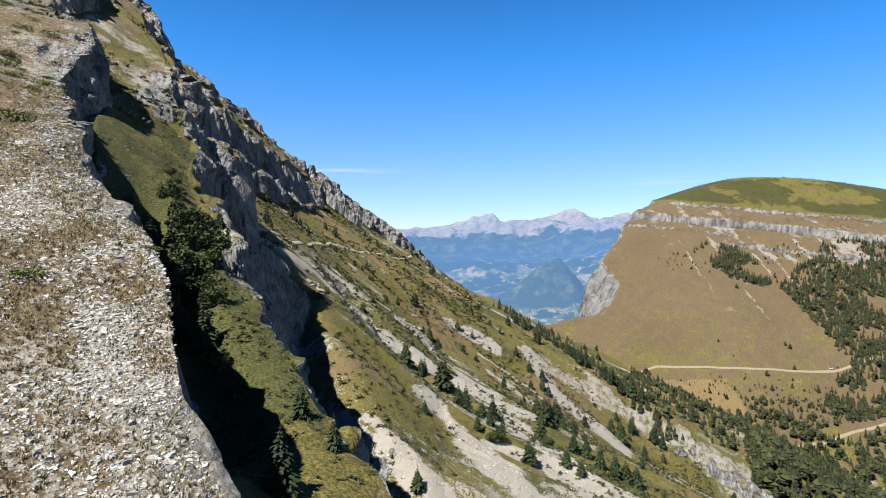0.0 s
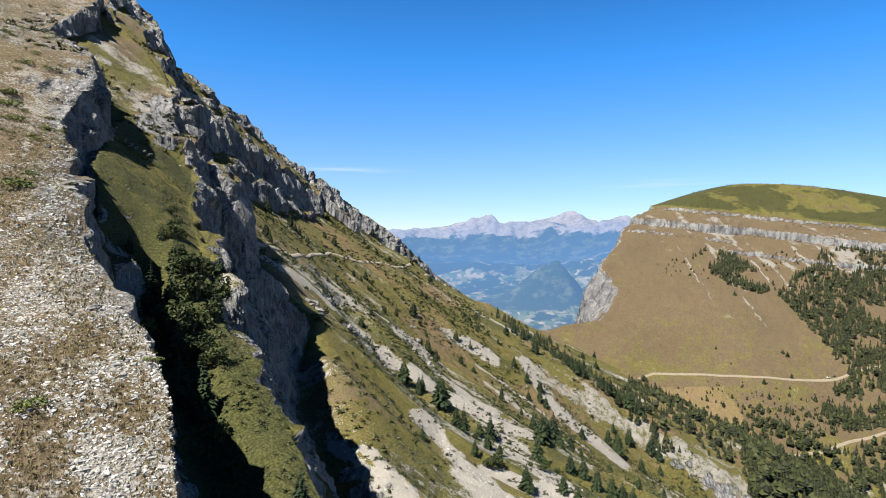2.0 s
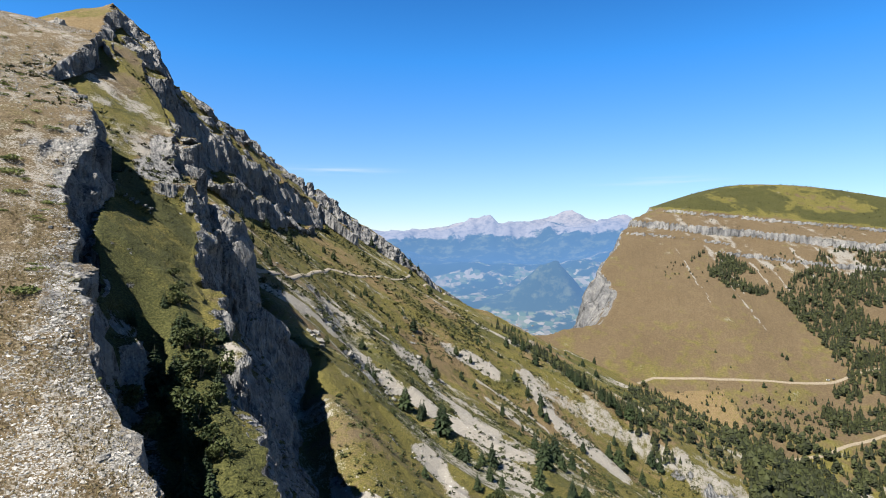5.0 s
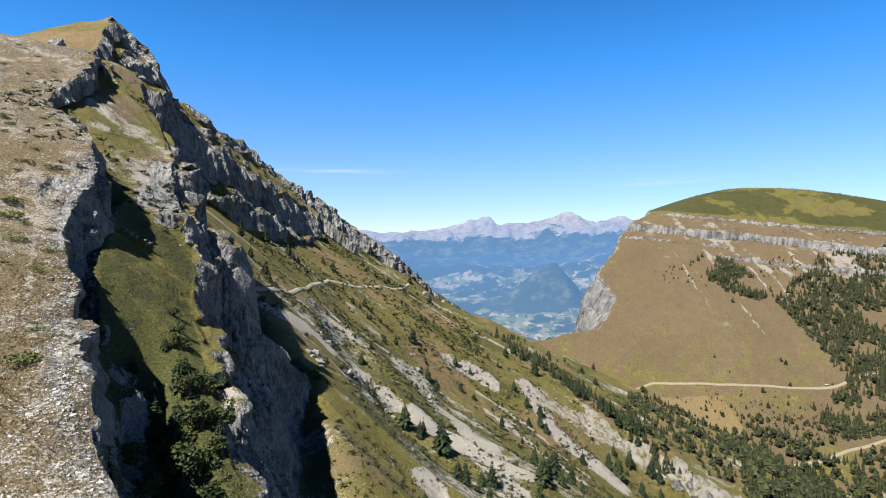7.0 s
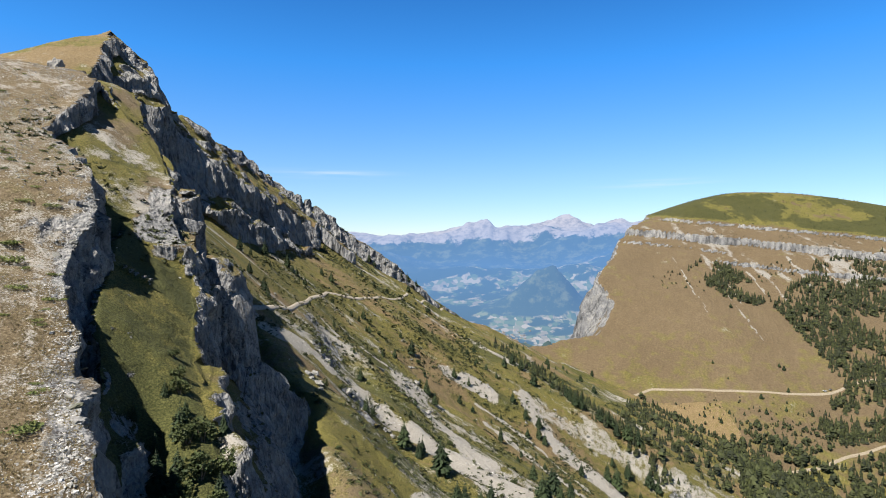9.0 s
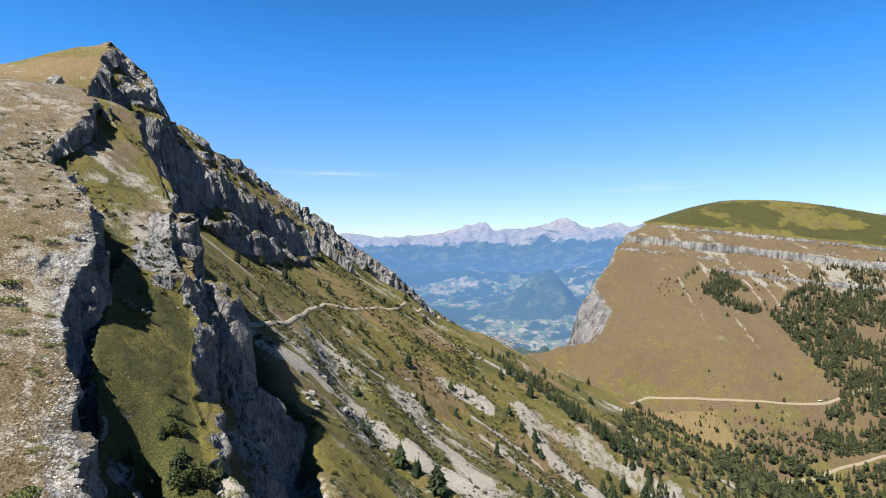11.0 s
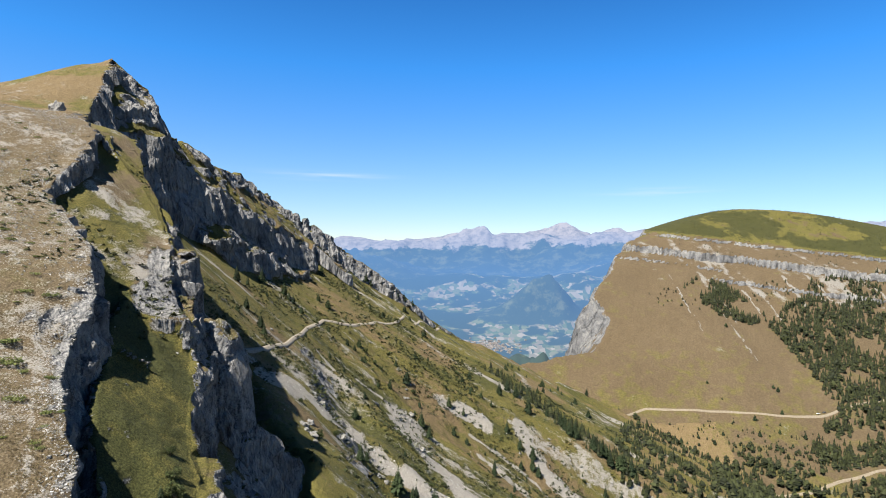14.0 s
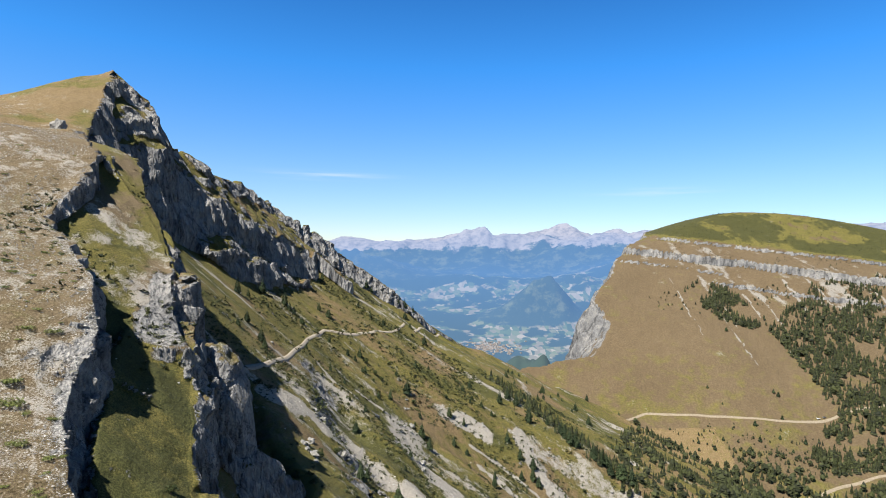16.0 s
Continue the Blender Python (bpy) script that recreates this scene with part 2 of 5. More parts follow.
def hill(x, y):
    """The banded hill across the col."""
    wx = x + 10 * fbm(x, y, 0, 90, 3, 41)
    p = -56 + 0.60 * (y - 842) + 0.03 * (x - 416) + 5 * fbm(x, y, 0, 120, 4, 42)
    # rounded back above the bands
    e = ((x - 626) / np.where(x < 626, 205, 281)) ** 2
    top = 145 - 60 * e / (1 + 0.28 * e) - ((y - 1160) / 330) ** 2 * 60
    z = smin(p, top, 10)
    q = z + 0.12 * (x - 355) + 2.0 * fbm(x, y, 0, 40, 3, 43)
    for level, high, wide, x0, x1 in ((90, 6, 12, 0, 2000), (58, 12, 19, 0, 2000), (45, 3.5, 8, 500, 900), (37, 5, 10, 0, 470), (18, 6, 12, 470, 2000)):
        k = step(x0 - 40, x0, x) * step(x1 + 40, x1, x)
        z = z + k * high * (step(level, level + 2.5, q) - step(level - wide, level + wide, q))
    # the cut-off end: a pale scar falls from the rim toward the col, and the rest drops away
    sx, sy = x + 2.0 * fbm(x, y, 2, 16, 3, 45), y + 3.0 * fbm(x, y, 0, 30, 3, 44)
    d, h, s = line([(40, 705, 0), (103, 772, 0), (165, 792, 0)] + RIM + [(405, 1150, 0), (540, 1500, 0)], sx, sy)
    wide = np.interp(y, [800, 815, 860, 900, 925, 960], [0, 30, 50, 30, 12, 0])
    scar = 1.25 * np.minimum(-d, wide) + 3.0 * np.maximum(-d - wide, 0)
    return np.where(d > 0, z, z - np.minimum(scar, 190 + 0.8 * -d))


def height(x, y):
    x, y = np.asarray(x, float), np.asarray(y, float)
    z, d = near_mountain(x, y)
    far = y > 430
    back = np.full(np.shape(x), -420.0)
    back[far] = hill(x[far], y[far])
    return np.maximum(smax(z, back, 8.0), -420)


# ---- materials ----
def material(name, rough=0.9):
    m = bpy.data.materials.new(name)
    m.use_nodes = True
    b = m.node_tree.nodes["Principled BSDF"]
    b.inputs["Roughness"].default_value = rough
    b.inputs["Specular IOR Level"].default_value = 0.2
    return m, m.node_tree.nodes, m.node_tree.links, b


def noise_node(n, l, size, detail=6.0, rough=0.6, coords=None):
    t = n.new("ShaderNodeTexNoise")
    t.inputs["Scale"].default_value = 1.0 / size
    t.inputs["Detail"].default_value = detail
    t.inputs["Roughness"].default_value = rough
    if coords is None:
        coords = n.new("ShaderNodeNewGeometry").outputs["Position"]
    l.new(coords, t.inputs["Vector"])
    return t.outputs["Fac"]


def ramp(n, l, fac, stops):
    r = n.new("ShaderNodeValToRGB")
    el = r.color_ramp.elements
    while len(el) < len(stops):
        el.new(0.5)
    for e, (p, c) in zip(el, stops):
        e.position = p
        e.color = (*c, 1) if len(c) == 3 else c
    l.new(fac, r.inputs[0])
    return r.outputs[0]


def grey(a):
    return (a, a, a)


def mix(n, l, fac, a, b):
    m = n.new("ShaderNodeMix")
    m.data_type = "RGBA"
    for sock, v in ((m.inputs[0], fac), (m.inputs[6], a), (m.inputs[7], b)):
        if hasattr(v, "links"):
            l.new(v, sock)
        elif isinstance(v, tuple):
            sock.default_value = (*v, 1)
        else:
            sock.default_value = v
    return m.outputs[2]


def maths(n, l, op, a, b=0.0):
    m = n.new("ShaderNodeMath")
    m.operation = op
    for sock, v in zip(m.inputs, (a, b)):
        if hasattr(v, "links"):
            l.new(v, sock)
        else:
            sock.default_value = v
    return m.outputs[0]


def attr(n, name):
    a = n.new("ShaderNodeAttribute")
    a.attribute_name = name
    return a.outputs["Fac"]


def bump(n, l, b, height_socket, strength, distance):
    u = n.new("ShaderNodeBump")
    u.inputs["Strength"].default_value = strength
    u.inputs["Distance"].default_value = distance
    l.new(height_socket, u.inputs["Height"])
    l.new(u.outputs[0], b.inputs["Normal"])


def land_material(name, grain, soft=0.0, straw=(1, 1, 1), pale=1.0):
    """Grass, limestone and scree, by the shape of the land and three masks. grain: metres of the finest patches."""
    def tint(*c):
        return tuple(k * v for k, v in zip(straw, c))

    m, n, l, b = material(name, 0.95)
    fine, mid, big = noise_node(n, l, grain, 8, 0.65), noise_node(n, l, grain * 7, 6, 0.6), noise_node(n, l, grain * 45, 5, 0.55)
    stone = fine
    if soft:
        fine = maths(n, l, "ADD", maths(n, l, "ADD", maths(n, l, "MULTIPLY", fine, 1 - soft), 0.36 * soft), maths(n, l, "MULTIPLY", maths(n, l, "ADD", mid, big), 0.13 * soft))
    dry = ramp(n, l, fine, [(0.30, tint(0.0399, 0.0283, 0.013)), (0.5, tint(0.0977, 0.0725, 0.0363)), (0.68, tint(0.17, 0.137, 0.0798))])
    green = ramp(n, l, fine, [(0.30, (0.0126, 0.0139, 0.00381)), (0.48, (0.0655, 0.0592, 0.0137)), (0.66, (0.145, 0.118, 0.0358))])
    lush = maths(n, l, "ADD", attr(n, "lush"), maths(n, l, "MULTIPLY", maths(n, l, "SUBTRACT", mid, 0.5), 1.5))
    lush = ramp(n, l, lush, [(0.3, grey(0)), (0.7, grey(1))])
    grass = mix(n, l, lush, dry, green)
    deep = ramp(n, l, fine, [(0.30, tint(0.010, 0.011, 0.003)), (0.46, tint(0.033, 0.036, 0.008)), (0.66, tint(0.085, 0.082, 0.024))])
    thick = ramp(n, l, maths(n, l, "MULTIPLY", maths(n, l, "ADD", attr(n, "lush"), maths(n, l, "MULTIPLY", maths(n, l, "SUBTRACT", mid, 0.5), 0.9)), 0.5), [(0.525, grey(0)), (0.65, grey(1))])
    grass = mix(n, l, thick, grass, deep)
    rock = ramp(n, l, stone, [(0.28, (0.0885, 0.0885, 0.0899)), (0.45, (0.161, 0.161, 0.16)), (0.62, (0.214, 0.212, 0.206)), (0.8, (0.279, 0.274, 0.261))])
    crack = n.new("ShaderNodeTexVoronoi")
    crack.feature = "DISTANCE_TO_EDGE"
    crack.inputs["Scale"].default_value = 1.0 / (grain * 11)
    warp = n.new("ShaderNodeMapping")
    warp.inputs["Scale"].default_value = (1.0, 1.0, 0.22)
    warp.inputs["Rotation"].default_value = (0.25, 0.35, 0.4)
    l.new(n.new("ShaderNodeNewGeometry").outputs["Position"], warp.inputs["Vector"])
    l.new(warp.outputs[0], crack.inputs["Vector"])
    seam = ramp(n, l, maths(n, l, "ADD", crack.outputs["Distance"], maths(n, l, "MULTIPLY", maths(n, l, "SUBTRACT", fine, 0.5), 0.35)), [(0.0, grey(0.35)), (0.05, grey(1))])
    streak = n.new("ShaderNodeTexNoise")
    streak.inputs["Scale"].default_value = 1.0 / (grain * 5)
    streak.inputs["Detail"].default_value = 7
    streak.inputs["Roughness"].default_value = 0.65
    l.new(warp.outputs[0], streak.inputs["Vector"])
    stain = ramp(n, l, maths(n, l, "MULTIPLY", maths(n, l, "ADD", maths(n, l, "ADD", streak.outputs["Fac"], mid), big), 0.3333), [(p, tuple(pale * v for v in c)) for p, c in ((0.40, (0.40, 0.40, 0.41)), (0.49, (0.85, 0.85, 0.85)), (0.56, (1.15, 1.12, 1.07)), (0.64, (1.5, 1.45, 1.36)))])
    mm = n.new("ShaderNodeMix")
    mm.data_type, mm.blend_type = "RGBA", "MULTIPLY"
    mm.inputs[0].default_value = 1.0
    l.new(rock, mm.inputs[6]), l.new(stain, mm.inputs[7])
    mc = n.new("ShaderNodeMix")
    mc.data_type, mc.blend_type = "RGBA", "MULTIPLY"
    mc.inputs[0].default_value = 0.7
    l.new(mm.outputs[2], mc.inputs[6]), l.new(seam, mc.inputs[7])
    rock = mc.outputs[2]
    scree = ramp(n, l, stone, [(q, tuple(min(pale * 1.2, 1.2) * v for v in c)) for q, c in ((0.2, (0.115, 0.105, 0.088)), (0.5, (0.172, 0.159, 0.137)), (0.8, (0.235, 0.221, 0.195)))])
    wob = maths(n, l, "MULTIPLY", maths(n, l, "SUBTRACT", maths(n, l, "ADD", fine, mid), 1.0), 0.9)
    fs = ramp(n, l, maths(n, l, "ADD", attr(n, "scree"), wob), [(0.42, grey(0)), (0.58, grey(1))])
    fr = ramp(n, l, maths(n, l, "ADD", attr(n, "rock"), wob), [(0.42, grey(0)), (0.58, grey(1))])
    col = mix(n, l, fs, grass, scree)
    col = mix(n, l, fr, col, rock)
    l.new(col, b.inputs["Base Color"])
    # turf is finely tufted; rock is broken into facets, beds and cracks
    facet = n.new("ShaderNodeTexVoronoi")
    facet.inputs["Scale"].default_value = 1.0 / (grain * 3.5)
    l.new(warp.outputs[0], facet.inputs["Vector"])
    facet2 = n.new("ShaderNodeTexVoronoi")
    facet2.inputs["Scale"].default_value = 1.0 / (grain * 1.2)
    l.new(warp.outputs[0], facet2.inputs["Vector"])
    crag = maths(n, l, "ADD", maths(n, l, "MULTIPLY", facet.outputs["Distance"], 3.0), maths(n, l, "ADD", facet2.outputs["Distance"], maths(n, l, "MULTIPLY", streak.outputs["Fac"], 3.0)))
    crag = maths(n, l, "ADD", crag, maths(n, l, "MULTIPLY", stone, 1.5))
    turf = maths(n, l, "ADD", stone, maths(n, l, "MULTIPLY", mid, 2.0))
    pick = n.new("ShaderNodeMix")
    l.new(fr, pick.inputs[0]), l.new(turf, pick.inputs[2]), l.new(crag, pick.inputs[3])
    bump(n, l, b, pick.outputs[0], 0.85 - 0.4 * soft, grain * 1.3)
    return m


# ---- terrain sheets ----
TILES = []


def sheet(name, xs, ys, mat, masks, rough_amp, label, inner=None):
    if xs.ndim == 2:
        X, Y = xs, ys
    else:
        X, Y = np.meshgrid(xs, ys)
    ny, nx = X.shape
    x, y = X.ravel(), Y.ravel()
    z = height(x, y)
    if xs.ndim == 1:
        TILES.append((xs[0], ys[0], xs[1] - xs[0], z.reshape(ny, nx)))

    def normals():
        gv, gu = zip(*(np.gradient(a.reshape(ny, nx)) for a in (x, y, z)))
        out = np.cross(np.stack(gu, -1), np.stack(gv, -1)).reshape(-1, 3)
        return out / (np.linalg.norm(out, axis=1)[:, None] + 1e-12)

    nrm = normals()
    steep = 1 - nrm[:, 2]
    m = masks(x, y, z, steep)
    if rough_amp:
        k = np.clip(np.maximum(m["rock"], m["scree"] * step(0.3, 0.4, steep)), 0, 1) * step(0.20, 0.50, steep)
        size, amp = rough_amp
        bed = z + 0.35 * x - 0.25 * y
        bulk = ridged(x, y, z * 0.3, size * 5.0, 3, 51) * 1.5 + ridged(x, y, z * 0.5, size * 1.7, 3, 54) * 0.75 + ridged(x * 0.35, y * 0.35, bed, size * 1.6, 3, 53) * 0.5 + fbm(x, y, z * 0.45, size * 0.8, 4, 52) * 0.45 - 1.4
        # joints break the rock into blocks
        jx, jy, jz = (a + 0.35 * size * fbm(x, y, z, size * 1.2, 2, 55 + i) for i, a in enumerate((x, y, bed)))
        for cut, deep in ((1.3, 0.30), (0.55, 0.13)):
            u = size * cut
            bulk = bulk + deep * lattice(np.floor((jx + 0.4 * jy) / u).astype(np.int64), np.floor((jy - 0.4 * jx) / u).astype(np.int64), np.floor(jz / (u * 0.8)).astype(np.int64), 57)
        nrm = nrm * np.array([1, 1, 0.3])
        off = (amp * k * bulk * (0.3 + 0.7 * step(18, 48, y)))[:, None] * nrm
        x, y, z = x + off[:, 0], y + off[:, 1], z + off[:, 2]
        # turf settles on the ledges
        m["rock"] = m["rock"] - 0.75 * k * step(0.34, 0.16, 1 - normals()[:, 2])
    for x0, x1, y0, y1, by in inner or ():
        e = np.minimum(np.minimum(X.ravel() - x0, x1 - X.ravel()), np.minimum(Y.ravel() - y0, y1 - Y.ravel()))
        z = z - by * step(0, 6, e)
    i = np.arange(nx * ny).reshape(ny, nx)
    quads = np.stack([i[:-1, :-1], i[:-1, 1:], i[1:, 1:], i[1:, :-1]], -1).reshape(-1, 4)
    me = bpy.data.meshes.new(name)
    me.vertices.add(nx * ny)
    me.vertices.foreach_set("co", np.stack([x, y, z], 1).astype(np.float32).ravel())
    me.loops.add(quads.size)
    me.loops.foreach_set("vertex_index", quads.astype(np.int32).ravel())
    me.polygons.add(len(quads))
    me.polygons.foreach_set("loop_start", np.arange(0, quads.size, 4, dtype=np.int32))
    me.polygons.foreach_set("use_smooth", (m["rock"][quads].mean(1) < 0.55) if rough_amp and name != "ground_hill" else np.ones(len(quads), bool))
    for key, v in m.items():
        me.attributes.new(key, "FLOAT", "POINT").data.foreach_set("value", np.asarray(v, np.float32))
    me.update()
    me.validate()
    me.materials.append(mat)
    return tagged(new(name, me), label, "terrain", kind="structure")


SCREES = [([(-14, 285, 0), (-8, 251, 0), (2, 240, 0), (15, 222, 0), (23, 195, 0)], 8.0), ([(-5, 205, 0), (12, 198, 0), (23, 166, 0), (28, 134, 0), (31, 126, 0)], 6.5),
          ([(7, 329, 0), (17, 335, 0), (27, 333, 0)], 5.8), ([(20, 315, 0), (37, 317, 0), (54, 312, 0), (72, 288, 0)], 1.6),
          ([(24, 301, 0), (37, 296, 0), (55, 287, 0), (66, 277, 0)], 2.5), ([(51, 352, 0), (61, 328, 0), (76, 318, 0), (93, 313, 0)], 7.2),
          ([(-20, 110, 0), (-14, 102, 0), (-9, 98, 0), (-5, 94, 0)], 1.3), ([(-3, 138, 0), (6, 128, 0), (9, 112, 0), (15, 106, 0)], 4.3),
          ([(-9, 98, 0), (-4, 96, 0), (0, 94, 0)], 2.4), ([(-52, 185, 0), (-45, 198, 0), (-36, 196, 0), (-28, 207, 0), (-18, 205, 0)], 4.3),
          ([(-55, 272, 0), (-45, 262, 0), (-36, 270, 0)], 1.2), ([(-37, 281, 0), (-21, 285, 0), (-14, 268, 0)], 1.3),
          ([(-14, 106, 0), (-8, 100, 0), (-0, 94, 0)], 1.7), ([(11, 134, 0), (22, 132, 0), (28, 113, 0)], 2.9)]
STONY = [([(60.5, 350.1, 0), (91.6, 352.9, 0), (118.5, 352.4, 0), (150.1, 347.7, 0), (187.3, 348.5, 0)], 9), ([(77.1, 532.9, 0), (67.8, 391.6, 0), (88.2, 397.7, 0)], 4)]
RUNNELS = [([(383, 966, 0), (381, 899, 0), (378, 833, 0)], 1.5), ([(425, 906, 0), (426, 835, 0), (428, 783, 0)], 1.6), ([(443, 954, 0), (440, 880, 0), (436, 845, 0)], 1.3), ([(484, 925, 0), (483, 870, 0)], 2.2), ([(506, 925, 0), (506, 842, 0)], 2.0),
           ([(560, 950, 0), (556, 880, 0)], 2.4), ([(600, 960, 0), (604, 890, 0)], 2.0), ([(640, 960, 0), (640, 880, 0)], 2.8), ([(690, 960, 0), (684, 880, 0)], 2.2)]
FOOTPATHS = [([(-58, 84, 0), (-47, 67, 0), (-40, 56, 0), (-30, 44, 0), (-21, 32, 0)], 0.35)]


def land_masks(x, y, z, steep):
    n1 = fbm(x, y, z, 9, 4, 61)
    n2 = fbm(x, y, z, 40, 3, 62)
    d, h, s = line(CREST, x, y)
    west = step(3.0, 0.0, d)
    rock = step(0.30, 0.44, steep + 0.09 * n1 + 0.05 * n2)
    # bare limestone along the lip and the stony foreground
    lip = step(9, 0, -d) * west
    stony = west * step(36, 22, y) * 0.04 + lip * (0.03 + 0.17 * step(75, 50, y)) + west * 0.24 + west * 0.12 * n1 + west * 0.12 * step(44, 70, y) * step(165, 140, y)
    scree = np.zeros_like(x)
    for pts, wide in SCREES:
        sd, _, _ = line(pts, x, y)
        scree = np.maximum(scree, 0.85 * step(wide * 1.5, wide * 0.5, np.abs(sd) + wide * 0.5 * n1))
    for pts, wide in STONY:
        sd, _, _ = line(pts, x, y)
        scree = np.maximum(scree, 0.55 * step(wide * 1.5, wide * 0.5, np.abs(sd) + wide * 0.5 * n1))
    streak = fbm(x * 0.16, y + 0.1 * x, 0, 7, 4, 63)
    scree = np.maximum(scree, 0.25 + 0.30 * streak + 0.14 * n2) * (1 - west)
    for pts, wide in FOOTPATHS:
        sd, _, _ = line(pts, x, y)
        scree = np.maximum(scree, 0.5 * step(wide * 2, wide * 0.6, np.abs(sd + 0.8 * n2)))
    hl = np.maximum(step(560, 620, y) * step(150, 230, x), step(690, 730, y) * step(40, 70, x))
    scree = scree * (1 - hl) + hl * (0.15 + 0.2 * n2)
    scree = np.maximum(scree, np.clip(stony * 1.15, 0, 1))
    rock = np.maximum(rock, np.clip(west * step(5.5 + 2.5 * n1 - 2.5 * step(66, 80, y), 1.2 - 0.6 * step(66, 80, y), -d) * (0.30 + 0.34 * step(36, 42, y) * step(112, 98, y) + 0.25 * n1), 0, 1))
    for pts, wide in RUNNELS:
        sd, _, _ = line(pts, x, y)
        scree = np.maximum(scree, 0.62 * step(wide * 1.6, wide * 0.5, np.abs(sd + 2.0 * n1)))
    beds = z + 0.12 * (x - 355)
    scree = scree + hl * 0.27 * step(-8, 10, beds) * step(92, 80, beds) * step(280, 420, x) * (0.6 + 0.9 * fbm(x, y * 0.12, 0, 14, 3, 64))
    sd, _, _ = line(RIM, x, y)
    scar = step(1, -2, sd) * step(-75, -60, sd) * step(945, 915, y) * step(796, 806, y)
    scree = np.maximum(scree, scar * (0.45 + 0.35 * fbm(x, y, 0, 22, 3, 70)))
    rock = np.maximum(rock, scar * (0.55 + 0.3 * n1))
    lush = (0.74 + 0.3 * n2 + 0.25 * streak) * (1 - west) + west * (0.16 + 0.06 * step(60, 90, y) + 0.2 * n2 + (0.02 + 0.7 * fbm(x, y, 0, 14, 3, 66)) * step(195, 225, y))
    lush = lush * (1 - hl) + hl * (0.16 + 0.18 * n2 + 0.36 * step(62, 92, z) + 0.3 * n1 * step(62, 92, z) + 0.2 * step(-70, -125, z))
    # thick green turf on the shelf, patches of it in the bowl, on the slope's hollows and over the hill's back
    e, _, _ = line(SHELF, x, y)
    shelf = (1 - west) * step(2, -1, e) * step(124, 116, y) * step(8, 20, y)
    scree = scree * (1 - 0.8 * shelf)
    lush = lush + shelf * (0.75 - 0.5 * step(45, 30, y))
    o, _, _ = line(BOWL, x, y)
    bowl = (1 - west) * step(0, -2, o) * step(116, 124, y) * step(190, 180, y)
    lush = lush * (1 - bowl) + bowl * (0.55 + 0.55 * fbm(x, y, 0, 8, 3, 67))
    scree = np.maximum(scree, bowl * (0.26 + 0.35 * n1 + 0.2 * n2))
    g, _, _ = line([(-49, 106, 0), (-52, 114, 0), (-57, 125, 0), (-60.5, 138, 0), (-66, 147, 0)], x, y)
    slab = (1 - west) * step(5.5, 2.5, np.abs(g + 2.0) + 1.2 * n1) * step(109, 113, y + 2 * n1) * step(140, 130, y)
    rock = np.maximum(rock, slab * 0.9)
    lush = lush * (1 - slab)
    hollow = (1 - west) * (1 - hl) * (1 - shelf) * (1 - bowl)
    lush = lush + hollow * (0.16 + 0.55 * fbm(x, y, 0, 30, 2, 72) * 0.5) + hollow * 0.5 * fbm(x * 0.5, y, 0, 16, 3, 68)
    lush = lush + hl * step(92, 104, beds) * (0.80 + 0.95 * fbm(x * 0.6, y, 0, 45, 4, 69))
    return {"rock": rock, "scree": scree, "lush": lush}


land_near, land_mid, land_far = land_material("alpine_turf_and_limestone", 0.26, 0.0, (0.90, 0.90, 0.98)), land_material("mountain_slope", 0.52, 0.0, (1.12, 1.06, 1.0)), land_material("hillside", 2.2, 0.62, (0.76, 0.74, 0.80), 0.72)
# the ridge's sheet follows the crest, with close rows down its cliffs
RIDGE_X, RIDGE_Y = np.arange(-130, 45.1, 0.5), np.arange(4, 175.1, 0.5)
TILES.append((-130, 4, 0.5, height(*np.meshgrid(RIDGE_X, RIDGE_Y))))
rows = np.concatenate([np.arange(4, 110, 0.3), np.arange(110, 175.1, 0.22)])
lip_x = np.interp(rows, [q[1] for q in CREST], [q[0] for q in CREST])
reach = np.interp(rows, [4, 60, 110, 140, 175], [30, 32, 40, 58, 58])
across = np.concatenate([np.linspace(-130, lip_x - 7, 140), np.linspace(lip_x - 6.6, lip_x - 1.8, 14), np.linspace(lip_x - 1.5, lip_x + reach, 320), np.linspace(lip_x + reach + 0.5, np.full_like(rows, 45), 90)]).T
ridge_ground = sheet("ground_ridge", across, np.repeat(rows[:, None], across.shape[1], 1), land_near, land_masks, (2.8, 1.0), "pale limestone ridge with dry alpine turf and shaded cliffs")
sheet("ground_cliffs", np.arange(-190, -20, 0.85), np.arange(170, 530, 0.85), land_mid, land_masks, (6.5, 2.4), "grey limestone summit cliffs above a grassy slope", inner=[(-128, 43, 0, 173, 3.0)])
sheet("ground_slope", np.arange(-330, 330.1, 1.6), np.arange(-10, 690.1, 1.6), land_mid, land_masks, (4.5, 1.7), "steep grassy mountainside with cliffs and scree chutes", inner=[(-128, 43, 6, 173, 4.0), (-187, -23, 166, 527, 4.0)])
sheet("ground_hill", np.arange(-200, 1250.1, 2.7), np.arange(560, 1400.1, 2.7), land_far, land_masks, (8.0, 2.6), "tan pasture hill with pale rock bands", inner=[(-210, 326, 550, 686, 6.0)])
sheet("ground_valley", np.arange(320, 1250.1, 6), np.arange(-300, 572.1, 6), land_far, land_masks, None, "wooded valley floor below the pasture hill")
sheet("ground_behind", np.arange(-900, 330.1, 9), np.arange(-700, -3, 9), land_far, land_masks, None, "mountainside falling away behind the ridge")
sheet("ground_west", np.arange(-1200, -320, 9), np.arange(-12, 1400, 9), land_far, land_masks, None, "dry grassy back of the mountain")


